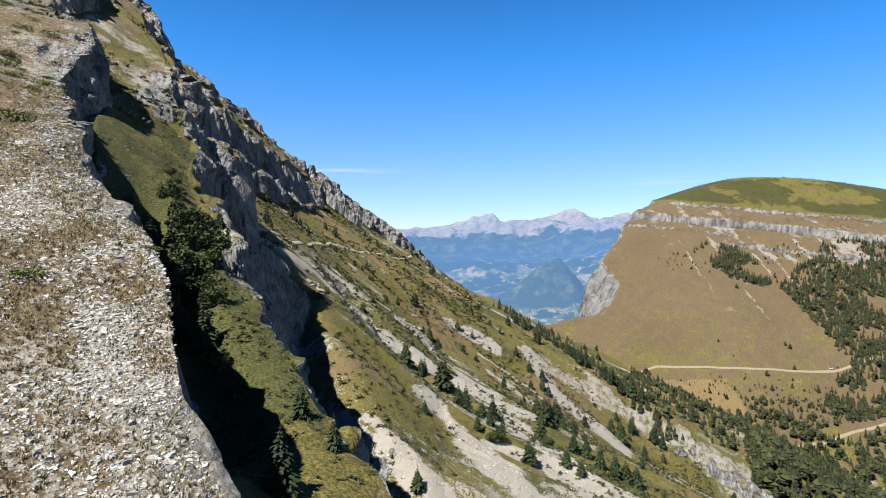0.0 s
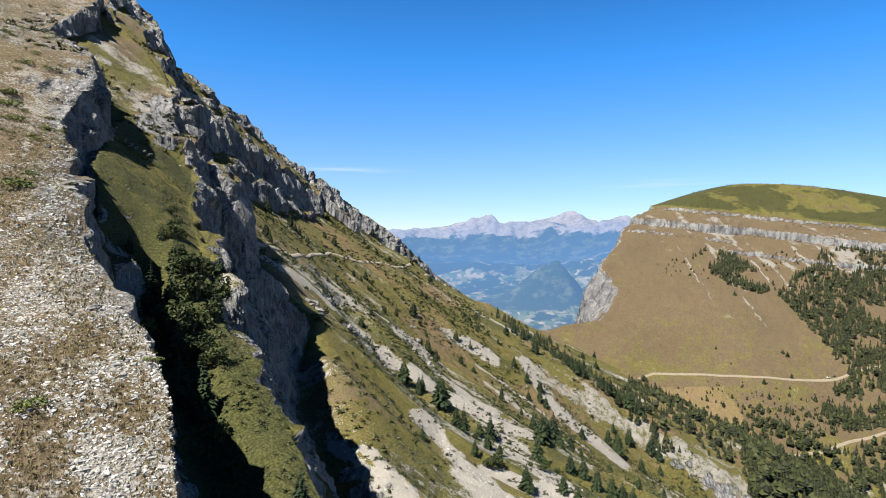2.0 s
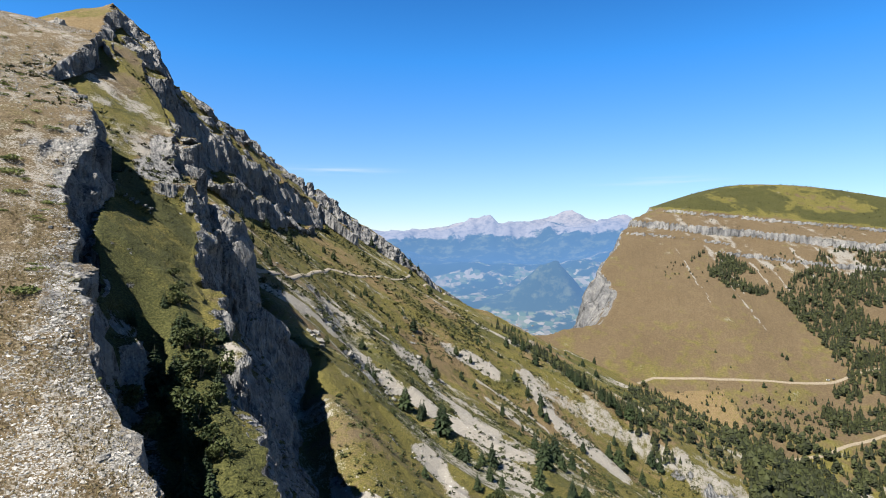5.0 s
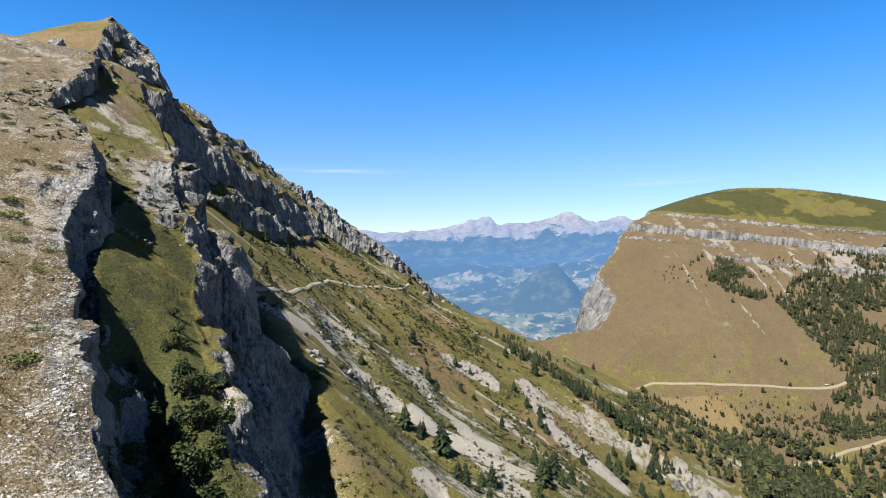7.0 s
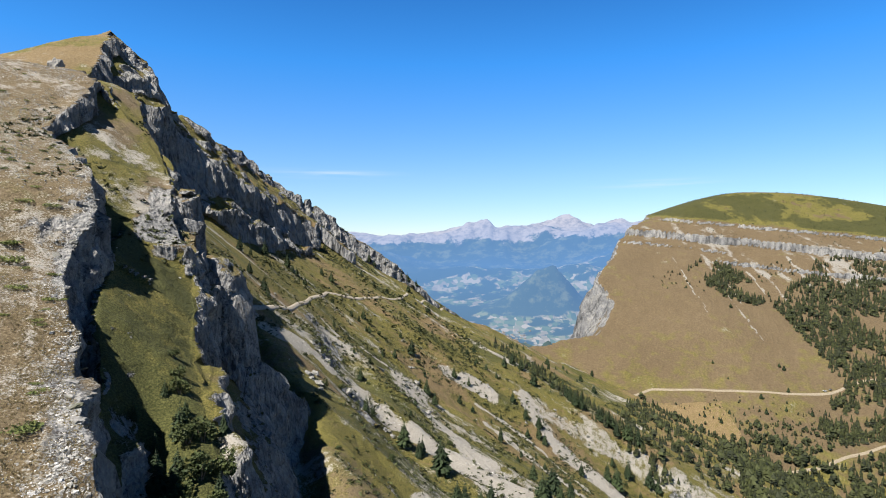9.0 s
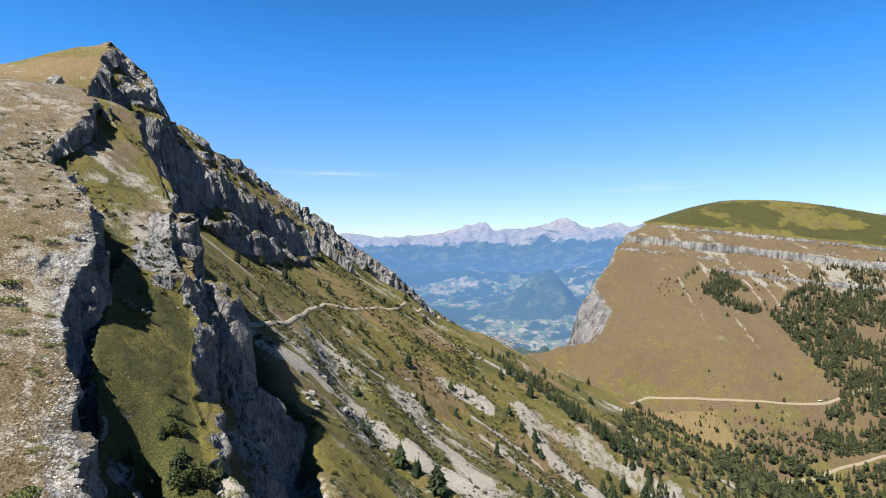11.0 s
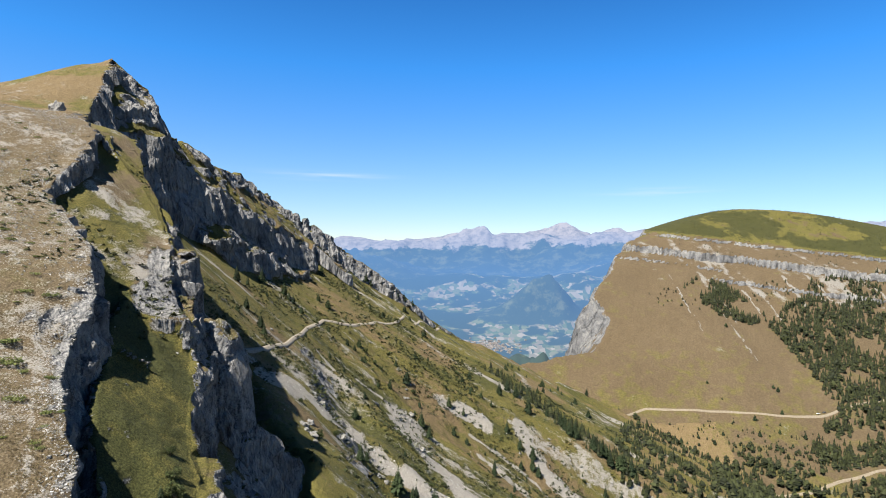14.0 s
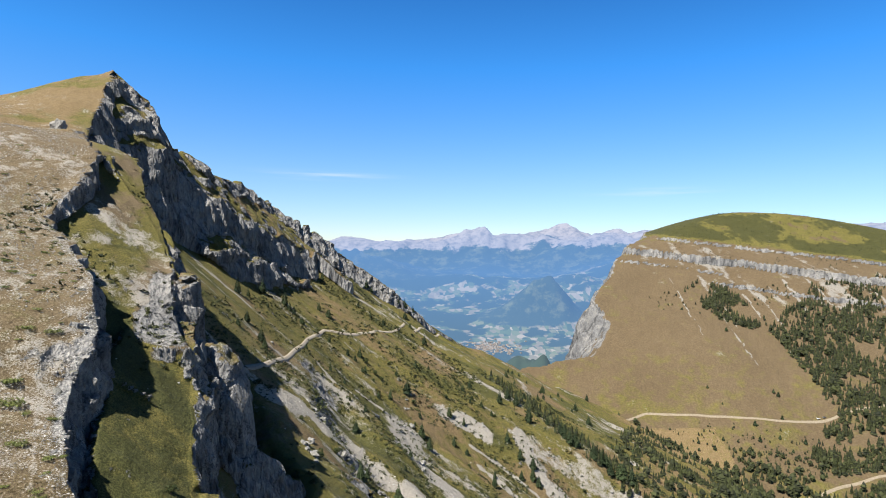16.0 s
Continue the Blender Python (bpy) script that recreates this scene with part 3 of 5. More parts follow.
# ---- the far valley and range ----
def far_material(name):
    m, n, l, b = material(name, 1.0)
    pos = n.new("ShaderNodeNewGeometry").outputs["Position"]
    return m, n, l, b, pos


def distance_sheet():
    th = np.radians(np.arange(-48, 48.01, 0.25))
    r = np.concatenate([np.arange(900, 3800, 35), np.arange(3800, 4850, 12)])
    T, R = np.meshgrid(th, r)
    x, y = (R * np.sin(T)).ravel(), (R * np.cos(T)).ravel()
    r, a = R.ravel(), np.degrees(T.ravel())
    floor = -360 + np.maximum(r - 2300, 0) * 0.168 - 60 * step(2300, 1500, r)
    z = floor + 6 * fbm(x, y, 0, 300, 3, 71)
    # the dark hill in the middle of the valley
    for cx, cy, top, wx, wy in ((560, 2900, 115, 130, 140), (440, 2880, 70, 170, 130), (800, 3250, 90, 330, 200), (250, 1560, 205, 150, 110), (300, 3500, 60, 500, 200), (1250, 3600, 120, 400, 250), (-500, 3700, 150, 500, 200)):
        z = z + top * np.exp(-((x - cx) / wx) ** 2 - ((y - cy) / wy) ** 2) * (1 + 0.28 * fbm(x, y, 0, 160, 4, 72) + 0.05 * fbm(x, y, 0, 25, 3, 76))
    sk = np.interp(a, [-48, -20, -10, -8, -5, 0, 4, 5.1, 5.4, 8, 11.5, 12, 15, 17, 22, 36, 48],
                   [150, 150, 150, 165, 140, 165, 238, 245, 205, 215, 295, 300, 255, 258, 250, 262, 260])
    up = step(3750, 4650, r + 160 * fbm(x, y, 0, 500, 4, 73))
    rel = (sk - floor) * up ** 1.3 * (0.93 + 0.13 * ridged(x, y, 0, 300, 5, 74) * step(0.05, 0.6, up)) * step(4850, 4700, r)
    z = np.maximum(z, z + rel)
    ny, nx = T.shape
    i = np.arange(nx * ny).reshape(ny, nx)
    quads = np.stack([i[:-1, :-1], i[1:, :-1], i[1:, 1:], i[:-1, 1:]], -1).reshape(-1, 4)
    me = bpy.data.meshes.new("backdrop")
    me.from_pydata(np.stack([x, y, z], 1).tolist(), [], quads.tolist())
    me.polygons.foreach_set("use_smooth", np.ones(len(quads), bool))
    me.attributes.new("up", "FLOAT", "POINT").data.foreach_set("value", up.astype(np.float32))
    hills = np.exp(-((x - 490) / 240) ** 2 - ((y - 2890) / 150) ** 2) + np.exp(-((x + 500) / 500) ** 2 - ((y - 3700) / 200) ** 2) + np.exp(-((x - 250) / 165) ** 2 - ((y - 1560) / 150) ** 2)
    me.attributes["up"].data.foreach_set("value", np.maximum(up, 0.4 * step(0.2, 0.4, hills)).astype(np.float32))
    m, n, l, b, pos = far_material("hazy_distance")
    vor = n.new("ShaderNodeTexVoronoi")
    vor.inputs["Scale"].default_value = 1 / 17
    sq = n.new("ShaderNodeMapping")
    sq.inputs["Scale"].default_value = (0.7, 0.45, 0.2)
    sq.inputs["Rotation"].default_value = (0, 0, 0.5)
    l.new(pos, sq.inputs["Vector"])
    l.new(sq.outputs[0], vor.inputs["Vector"])
    pick = n.new("ShaderNodeSeparateColor")
    l.new(vor.outputs["Color"], pick.inputs[0])
    fields = ramp(n, l, pick.outputs[0], [(0.0, (0.026, 0.040, 0.018)), (0.3, (0.053, 0.075, 0.031)), (0.5, (0.088, 0.101, 0.044)), (0.72, (0.12, 0.104, 0.066)), (0.92, (0.19, 0.165, 0.118))])
    woods = ramp(n, l, noise_node(n, l, 190, 7, 0.62), [(0.46, grey(0)), (0.50, grey(1))])
    flat = mix(n, l, woods, fields, (0.019, 0.031, 0.018))
    high = ramp(n, l, maths(n, l, "ADD", attr(n, "up"), maths(n, l, "MULTIPLY", maths(n, l, "SUBTRACT", noise_node(n, l, 120, 9, 0.72), 0.5), 0.8)), [(0.64, grey(0)), (0.70, grey(1))])
    wood2 = ramp(n, l, attr(n, "up"), [(0.02, grey(0)), (0.08, grey(1))])
    col = mix(n, l, wood2, flat, mix(n, l, ramp(n, l, noise_node(n, l, 90, 8, 0.7), [(0.5, grey(0)), (0.62, grey(1))]), (0.022, 0.035, 0.025), (0.07, 0.08, 0.045)))
    col = mix(n, l, high, col, mix(n, l, ramp(n, l, noise_node(n, l, 60, 9, 0.75), [(0.40, grey(0)), (0.54, grey(1))]), (0.12, 0.108, 0.10), (0.215, 0.19, 0.172)))
    l.new(col, b.inputs["Base Color"])
    # aerial haze painted in: a blue glow mixed over the land by distance
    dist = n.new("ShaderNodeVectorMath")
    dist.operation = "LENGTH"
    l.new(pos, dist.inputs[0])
    haze_glow = ramp(n, l, maths(n, l, "DIVIDE", dist.outputs["Value"], 5000), [(0.32, grey(0.10)), (0.48, grey(0.36)), (0.62, grey(0.52)), (0.78, grey(0.72)), (0.93, grey(0.44))])
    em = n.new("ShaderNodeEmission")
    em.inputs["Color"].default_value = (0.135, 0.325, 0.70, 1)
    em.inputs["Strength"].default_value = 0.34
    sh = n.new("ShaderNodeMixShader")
    l.new(haze_glow, sh.inputs[0]), l.new(b.outputs[0], sh.inputs[1]), l.new(em.outputs[0], sh.inputs[2])
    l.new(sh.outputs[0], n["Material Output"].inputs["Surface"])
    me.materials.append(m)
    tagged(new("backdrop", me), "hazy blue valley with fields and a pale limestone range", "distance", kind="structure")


distance_sheet()


# ---- helpers for things ----
def part(name, data, mat, parent, label=""):
    """Links a mesh (or a bmesh) as one part under a thing or a part."""
    if isinstance(data, bmesh.types.BMesh):
        me = bpy.data.meshes.new(name)
        data.to_mesh(me)
        data.free()
        data = me
    if not data.materials:
        data.materials.append(mat)
    ob = new(name, data)
    ob.parent = parent
    return tagged(ob, label)


def mesh_from(name, verts, faces, smooth=False):
    me = bpy.data.meshes.new(name)
    me.from_pydata(verts, [], faces)
    if smooth:
        me.polygons.foreach_set("use_smooth", np.ones(len(me.polygons), bool))
    me.update()
    return me


def ground_z(x, y):
    """The ground's height at a place, from the finest sheet that covers it."""
    for x0, y0, cell, Z in TILES:
        u, v = (x - x0) / cell, (y - y0) / cell
        i, j = int(u), int(v)
        if 0 <= u and 0 <= v and i < Z.shape[1] - 1 and j < Z.shape[0] - 1:
            u, v = u - i, v - j
            return float((Z[j, i] * (1 - u) + Z[j, i + 1] * u) * (1 - v) + (Z[j + 1, i] * (1 - u) + Z[j + 1, i + 1] * u) * v)
    return float(height(np.array([x]), np.array([y]))[0])


def leaf_material(name, dark, light, spread=0.5):
    m, n, l, b = material(name, 0.75)
    isl = n.new("ShaderNodeNewGeometry").outputs["Random Per Island"]
    rnd = n.new("ShaderNodeObjectInfo").outputs["Random"]
    fac = maths(n, l, "ADD", maths(n, l, "MULTIPLY", isl, 1 - spread), maths(n, l, "MULTIPLY", rnd, spread))
    l.new(ramp(n, l, fac, [(0.1, dark), (0.9, light)]), b.inputs["Base Color"])
    return m


needle_mat = leaf_material("fir_needles", (0.008, 0.0152, 0.0064), (0.0272, 0.04, 0.0136))
leaf_mat = leaf_material("shrub_leaves", (0.0144, 0.0232, 0.0064), (0.0448, 0.0544, 0.016))
juniper_mat = leaf_material("juniper_needles", (0.0544, 0.0707, 0.0177), (0.15, 0.163, 0.0476))
forest_mat = leaf_material("forest_foliage", (0.0072, 0.0096, 0.0032), (0.0288, 0.0336, 0.0096), 0.0)
bark_mat, bn, bl, bb = material("grey_bark", 0.95)
bl.new(ramp(bn, bl, noise_node(bn, bl, 0.08, 5), [(0.3, (0.05, 0.04, 0.03)), (0.7, (0.16, 0.13, 0.10))]), bb.inputs["Base Color"])


# ---- firs ----
def trunk_mesh(high, thick, rng):
    verts, faces, k = [], [], 7
    lean = rng.uniform(-0.02, 0.02), rng.uniform(-0.02, 0.02)
    levels = 6
    for i in range(levels + 1):
        f = i / levels
        r = thick * (1 - 0.92 * f) * (1.5 if i == 0 else 1.0)
        for j in range(k):
            a = 2 * math.pi * j / k
            verts.append((r * math.cos(a) + lean[0] * high * f, r * math.sin(a) + lean[1] * high * f, -0.5 + (high + 0.5) * f))
    for i in range(levels):
        for j in range(k):
            faces.append((i * k + j, i * k + (j + 1) % k, (i + 1) * k + (j + 1) % k, (i + 1) * k + j))
    return mesh_from("trunk", verts, faces, True)


def fir_crown(high, wide, rng, tiers=17, droop=0.35):
    """Whorls of drooping boughs, each a ragged fan of twigs."""
    verts, faces = [], []
    start = high * rng.uniform(0.05, 0.12)
    for i in range(tiers):
        f = (i + rng.uniform(-0.3, 0.3)) / tiers
        z0 = start + (high - start) * max(f, 0)
        reach = wide * (1 - max(f, 0)) ** 0.85 * (0.75 + 0.25 * math.sin(min(max(f, 0) * 9, 1.57)))
        boughs = max(5, int(11 * (1 - 0.5 * f)))
        off = rng.uniform(0, 6.28)
        for b in range(boughs):
            a = off + 2 * math.pi * b / boughs + rng.uniform(-0.25, 0.25)
            r = max(reach * rng.uniform(0.65, 1.15), 0.10)
            ca, sa = math.cos(a), math.sin(a)
            dz = -droop * r * rng.uniform(0.5, 1.3) + 0.10 * high * max(f - 0.75, 0)
            segs = 4
            spine = []
            for q in range(segs + 1):
                t = q / segs
                spine.append((ca * r * t, sa * r * t, z0 + dz * t * t + 0.06 * r * math.sin(3.1 * t)))
            w = 0.30 * r
            for q in range(segs):
                (x0, y0, h0), (x1, y1, h1) = spine[q], spine[q + 1]
                wq = w * (1 - 0.55 * q / segs) * rng.uniform(0.8, 1.25)
                for side in (-1, 1):
                    n0 = len(verts)
                    sx, sy = -sa * side * wq, ca * side * wq
                    ox, oy = ca * wq * 0.7, sa * wq * 0.7
                    sag = rng.uniform(0.25, 0.75) * wq
                    verts += [(x0, y0, h0), (x1, y1, h1), (x1 + sx * 0.55 + ox, y1 + sy * 0.55 + oy, h1 - sag * 0.6), (x0 + sx + ox * 0.8, y0 + sy + oy * 0.8, h0 - sag)]
                    faces += [(n0, n0 + 1, n0 + 2), (n0, n0 + 2, n0 + 3)]
            n0 = len(verts)
            (x0, y0, h0) = spine[1]
            (x1, y1, h1) = spine[-1]
            verts += [(x0, y0, h0 + 0.02), (x1 + ca * 0.15 * r, y1 + sa * 0.15 * r, h1 - 0.03), ((x0 + x1) / 2, (y0 + y1) / 2, (h0 + h1) / 2 - 0.33 * r)]
            faces.append((n0, n0 + 1, n0 + 2))
    n0 = len(verts)
    verts += [(0.07 * wide, 0, high * 0.93), (-0.04 * wide, 0.06 * wide, high * 0.93), (-0.04 * wide, -0.06 * wide, high * 0.93), (0, 0, high * 1.03)]
    faces += [(n0, n0 + 1, n0 + 3), (n0 + 1, n0 + 2, n0 + 3), (n0 + 2, n0, n0 + 3)]
    return mesh_from("crown", verts, faces)


def fir(rng, high, wide):
    root = new("fir_tree")
    part("trunk", trunk_mesh(high * 0.96, 0.022 * high, rng), bark_mat, root)
    part("crown", fir_crown(high, wide, rng), needle_mat, root, "dark green drooping fir boughs")
    return tagged(root, "dark green conical fir standing on the slope", "tree", "firs on the mountainside")


rng = random.Random(5)
FIRS = [fir(rng, 5.0, 1.15 + 0.18 * k) for k in range(4)]
used_firs = [False] * 4


def plant(protos, flags, x, y, scale, wide=1.0, sink=0.15, label=""):
    k = rng.randrange(len(protos))
    m = Matrix.Translation((x, y, ground_z(x, y) - sink)) @ Matrix.Rotation(rng.uniform(0, 6.28), 4, "Z")
    s = Matrix.Diagonal((scale * wide, scale * wide, scale, 1))
    if flags[k]:
        ob = copy_thing(protos[k], m)
    else:
        ob, flags[k] = protos[k], True
    ob.matrix_basis = m @ s
    if label:
        tagged(ob, label)
    return ob


# firs above and around the trail: x, y, height
UPPER = [(-92.4, 274.2, 6.6), (-90.1, 283.1, 4.1), (-90, 306, 6.5), (-77.5, 241.5, 4.2), (-76, 225.9, 3.1), (-68.5, 230.8, 4.8), (-65.7, 226, 4.3), (-80.6, 314.3, 6), (-77.6, 312.8, 4.5), (-75.3, 312.9, 4.5), (-85, 363.2, 4.8),
         (-68.6, 346.4, 4.6), (-62.8, 345.4, 5.2), (-70.2, 309.4, 3.6), (-82.8, 290.3, 2.8), (-79, 410.3, 4.7), (-52.9, 402.1, 3.3), (-44.1, 398.3, 4.4), (-35.5, 400.4, 4.5), (-58, 494.7, 6.5), (-53.9, 495.3, 5.5),
         (-56.3, 312, 3.5), (-46.6, 313.2, 4.1), (-42.7, 313.6, 3.6), (-49.8, 258.8, 2.7), (-42.4, 275.4, 3.2), (-36.7, 309, 4), (-42, 217.3, 1.5), (-37.2, 256.7, 2.4), (-30.4, 256.7, 3.4)]
MIDDLE = [(-28.2, 293.3, 3.8), (-22.8, 300.1, 5.6), (-15.3, 320.8, 7.7), (-21.9, 332.2, 3.7), (-25.4, 491.7, 6.3), (-20, 518.8, 6.7), (-20.3, 472.6, 5.2), (-21.3, 360.7, 2.6), (-14.8, 391, 2.6), (-32, 506, 6.5), (-27, 511.3, 7.6),
          (-31.5, 234.2, 4.9), (-23.8, 188.3, 5.8), (-22.5, 194.4, 3.7), (-6.5, 290.8, 7.7), (-2.4, 283.9, 6.7), (-12, 191.7, 7.8), (-7, 189.5, 5.9), (0, 184.1, 9.9), (21, 353.9, 3.3), (28, 357.1, 4), (41.3, 377.4, 8),
          (48.2, 392.9, 7.7), (53.5, 389.5, 8.5), (59.2, 373.1, 10.4), (34.1, 355.6, 4), (41.7, 339.2, 6.5), (47.8, 329.5, 7), (32.7, 318.1, 3.1), (29.7, 290.6, 6.3)]
LOWER = [(38.7, 284.5, 2.8), (4.1, 157, 5.5), (6.1, 156.6, 7.1), (11.2, 168.7, 4.3), (14.7, 175.4, 7), (16.2, 330.6, 5.7), (46.8, 316.9, 4.6), (37, 235.9, 8.2), (32.8, 192.1, 9.7), (72.7, 382.7, 4.4), (80.3, 376.6, 8.1), (82.3, 373.8, 9.1),
         (84.5, 369.7, 9.1), (88.5, 370.9, 9.8), (98.5, 394.3, 7.7), (124.9, 478.6, 7.5), (168, 650, 7.9), (220, 703, 7.4), (99.5, 369.1, 9.3), (103.5, 366.7, 9.9), (107.4, 368.9, 9), (108.4, 362.8, 9.1), (115, 364.2, 10.9), (117.5, 365.4, 10.2),
         (122.4, 365, 10.1), (53.7, 321.8, 7.9), (56.7, 319.8, 6.3), (74.3, 311.5, 6.3), (99.5, 341.7, 6.3), (91.6, 323.8, 9.3)]
FOOT = [(96.1, 322, 11.9), (108.2, 340.3, 10.9), (121.5, 343.1, 9.5), (125.8, 341.5, 7.2), (34.7, 195.6, 8.8), (43.3, 227.8, 10.3), (44.7, 220.6, 6.7), (55.5, 252.5, 7.6), (-4, 129, 2.7), (8, 138, 4.0), (12, 151.5, 4.4), (15, 150, 3.6),
        (19, 131, 5.9), (28, 135, 4.8), (31, 133, 3.4), (28.6, 173.6, 8.5), (38.6, 175.8, 6.1), (42.5, 176.1, 6.1), (45.1, 170.3, 6.9), (48.9, 168.6, 6.6), (51.8, 168.4, 6.1), (54.8, 168.3, 6.1), (54.6, 229.7, 4.1), (109.1, 322, 8.2),
        (123.2, 332.1, 6.1), (113.2, 266.4, 5.7), (63, 188, 3.9), (113.9, 301.8, 4.8), (161, 328.7, 6.4), (-4, 93, 3.7)]
for x, y, h in UPPER + MIDDLE + LOWER + FOOT:
    plant(FIRS, used_firs, x, y, h / (4.0 if x < -50 else 4.6), rng.uniform(0.9, 1.2))
# the dark group on the shelf under the crest, and a lone young fir
for x, y, h in ((-32, 65, 5.3), (-32.4, 72, 4.6), (-38, 72, 2.6), (-19.8, 49.3, 5.2), (-29.5, 64, 4.4), (-34.5, 70, 3.2), (-25, 58.5, 3.0), (-36.5, 77, 2.6), (-21.5, 52.5, 3.4), (-25, 56, 5.0), (-22.6, 50.8, 4.2), (-24.8, 64.5, 3.2), (-28, 74.5, 3.0), (-30.5, 67, 3.6), (-33, 75, 2.4)):
    plant(FIRS, used_firs, x, y, h / 5.0, rng.uniform(0.95, 1.25), 0.3, "dark fir crowded on the shaded shelf below the ridge")
for x, y, h in ((-8.0, 29.2, 3.5), (-9.2, 38.6, 2.6), (-6.5, 35.5, 2.2), (-6.9, 27.6, 1.1)):
    plant(FIRS, used_firs, x, y, h / 5.0, 1.1, 0.15, "young dark green fir on the grassy shelf")
# younger firs strewn over the slope and along the spur
count = 0
while count < 120:
    y = rng.uniform(130, 560)
    x = rng.uniform(-85, 150)
    edge = (y - 300) * 0.28
    dense = 0.22 + 0.9 * math.exp(-((x - 25 - edge) / 38) ** 2) * (y > 230)
    if rng.random() > dense or ground_z(x, y) > 30 or ground_z(x, y) < -120 or (x < -20 and y < 200) or x < -55 - (y < 300) * -20 and rng.random() < 0.6:
        continue
    plant(FIRS, used_firs, x, y, rng.choice((0.25, 0.35, 0.5, 0.7, 0.95)) * rng.uniform(0.8, 1.2) * (1.0 if y < 300 else 1.4), rng.uniform(0.9, 1.3))
    count += 1

# ---- shrubs ----
def leaf_cloud(count, wide, high, rng, size, lumps):
    verts, faces = [], []
    cores = [(rng.uniform(-0.6, 0.6) * wide, rng.uniform(-0.6, 0.6) * wide, rng.uniform(0.35, 0.8) * high, rng.uniform(0.35, 0.6)) for _ in range(lumps)]
    for _ in range(count):
        cx, cy, cz, cr = rng.choice(cores)
        v = Vector((rng.gauss(0, 1), rng.gauss(0, 1), rng.gauss(0, 1))).normalized() * cr * rng.uniform(0.75, 1.05)
        c = Vector((cx + v.x * wide, cy + v.y * wide, max(cz + v.z * high * 0.7, 0.02)))
        a = Vector((rng.gauss(0, 1), rng.gauss(0, 1), rng.gauss(0, 0.6))).normalized() * size * rng.uniform(0.6, 1.4)
        b = a.cross(Vector((rng.gauss(0, 1), rng.gauss(0, 1), rng.gauss(0, 1)))).normalized() * size * rng.uniform(0.4, 0.9)
        n0 = len(verts)
        verts += [tuple(c - a), tuple(c + b), tuple(c + a), tuple(c - b)]
        faces += [(n0, n0 + 1, n0 + 2), (n0, n0 + 2, n0 + 3)]
    return verts, faces


def stems_mesh(high, rng):
    verts, faces = [], []
    for _ in range(5):
        a, l = rng.uniform(0, 6.28), high * rng.uniform(0.5, 0.8)
        tip = (math.cos(a) * l * 0.4, math.sin(a) * l * 0.4, l)
        n0 = len(verts)
        for (x, y, z), r in (((0, 0, -0.3), 0.035 * high), (tip, 0.012 * high)):
            for j in range(4):
                verts.append((x + r * math.cos(j * 1.571), y + r * math.sin(j * 1.571), z))
        for j in range(4):
            faces.append((n0 + j, n0 + (j + 1) % 4, n0 + 4 + (j + 1) % 4, n0 + 4 + j))
    return mesh_from("stem", verts, faces)


def shrub(name, rng, wide, high, count, size, lumps, mat, label, category, group):
    root = new(name)
    part("stem", stems_mesh(high, rng), bark_mat, root)
    v, f = leaf_cloud(count, wide, high, rng, size, lumps)
    part("foliage", mesh_from("foliage", v, f), mat, root)
    return tagged(root, label, category, group)


BUSHES = [shrub("deciduous_bush", rng, 1.0, 1.5, 700, 0.11, 6, leaf_mat, "rounded green deciduous bush on the grassy slope", "bush", "bushes on the slope") for _ in range(3)]
used_bushes = [False] * 3
for x, y, s in ((-25.3, 59.2, 2.2), (-27.5, 66, 2.0), (-22.5, 56, 1.5), (-29.5, 72, 1.7), (-35, 78, 1.3), (-24, 62.5, 1.4), (-27, 60, 2.0), (-29, 63, 1.9), (-26, 68, 1.8), (-31, 71, 1.6), (-33, 73, 1.4), (-36.5, 80.5, 1.1), (-30, 57, 1.4), (-38.5, 84, 0.9), (-21, 55, 1.3), (-17.5, 47, 1.2), (-15, 43, 1.0), (-33.5, 66, 1.4), (-27.5, 54, 1.2)):
    plant(BUSHES, used_bushes, x, y, s, 1.0, 0.2, "dense green deciduous bush on the shaded shelf")
for x, y, s in ((12, 136, 2.2), (26, 150, 1.6), (-12.8, 156.8, 1.1), (-33.6, 169.3, 1.4), (-36, 150, 1.3), (-31.5, 187.4, 1.2), (41.8, 147.1, 1.4), (-11.8, 316.5, 1.6), (-39.8, 243.5, 1), (-32.5, 315, 1.6), (-37.7, 322, 1.7), (-28.7, 315.6, 1.4), (5.8, 340.2, 1.5)):
    plant(BUSHES, used_bushes, x, y, s, 1.0, 0.15)
for k in range(110):
    x, y = rng.uniform(-70, 130), rng.uniform(135, 460)
    if ground_z(x, y) < 8:
        plant(BUSHES, used_bushes, x, y, rng.uniform(0.35, 1.2), rng.uniform(1.0, 1.5), 0.1)
JUNIPERS = [shrub("juniper_mat", rng, 1.0, 0.45, 420, 0.075, 7, juniper_mat, "low spreading green juniper mat on dry turf", "bush", "juniper mats on the meadow") for _ in range(2)]
used_junipers = [False] * 2
for x, y, w in ((-62.7, 88.2, 2.6), (-59.2, 89.6, 2.5), (-74, 110, 1.8), (-57.3, 78.1, 3.8), (-52, 72, 2.5), (-51.6, 78, 1.9), (-35.2, 48.8, 3.2), (-60, 81, 2.4), (-63.4, 91.8, 1.9), (-46.5, 71.8, 1.3), (-59.3, 81.3, 3.2),
                (-47.6, 71, 2.1), (-72.7, 99.7, 1.9), (-82, 115, 1.9), (-19.0, 35.8, 1.5), (-24.8, 41.5, 0.9), (-14.8, 30.1, 1.2), (-17.8, 25.3, 1.7), (-70, 94, 1.6), (-67, 104, 1.4), (-76, 103, 1.7), (-80, 121, 1.3)):
    plant(JUNIPERS, used_junipers, x, y, w * 0.5, 1.0, 0.05)
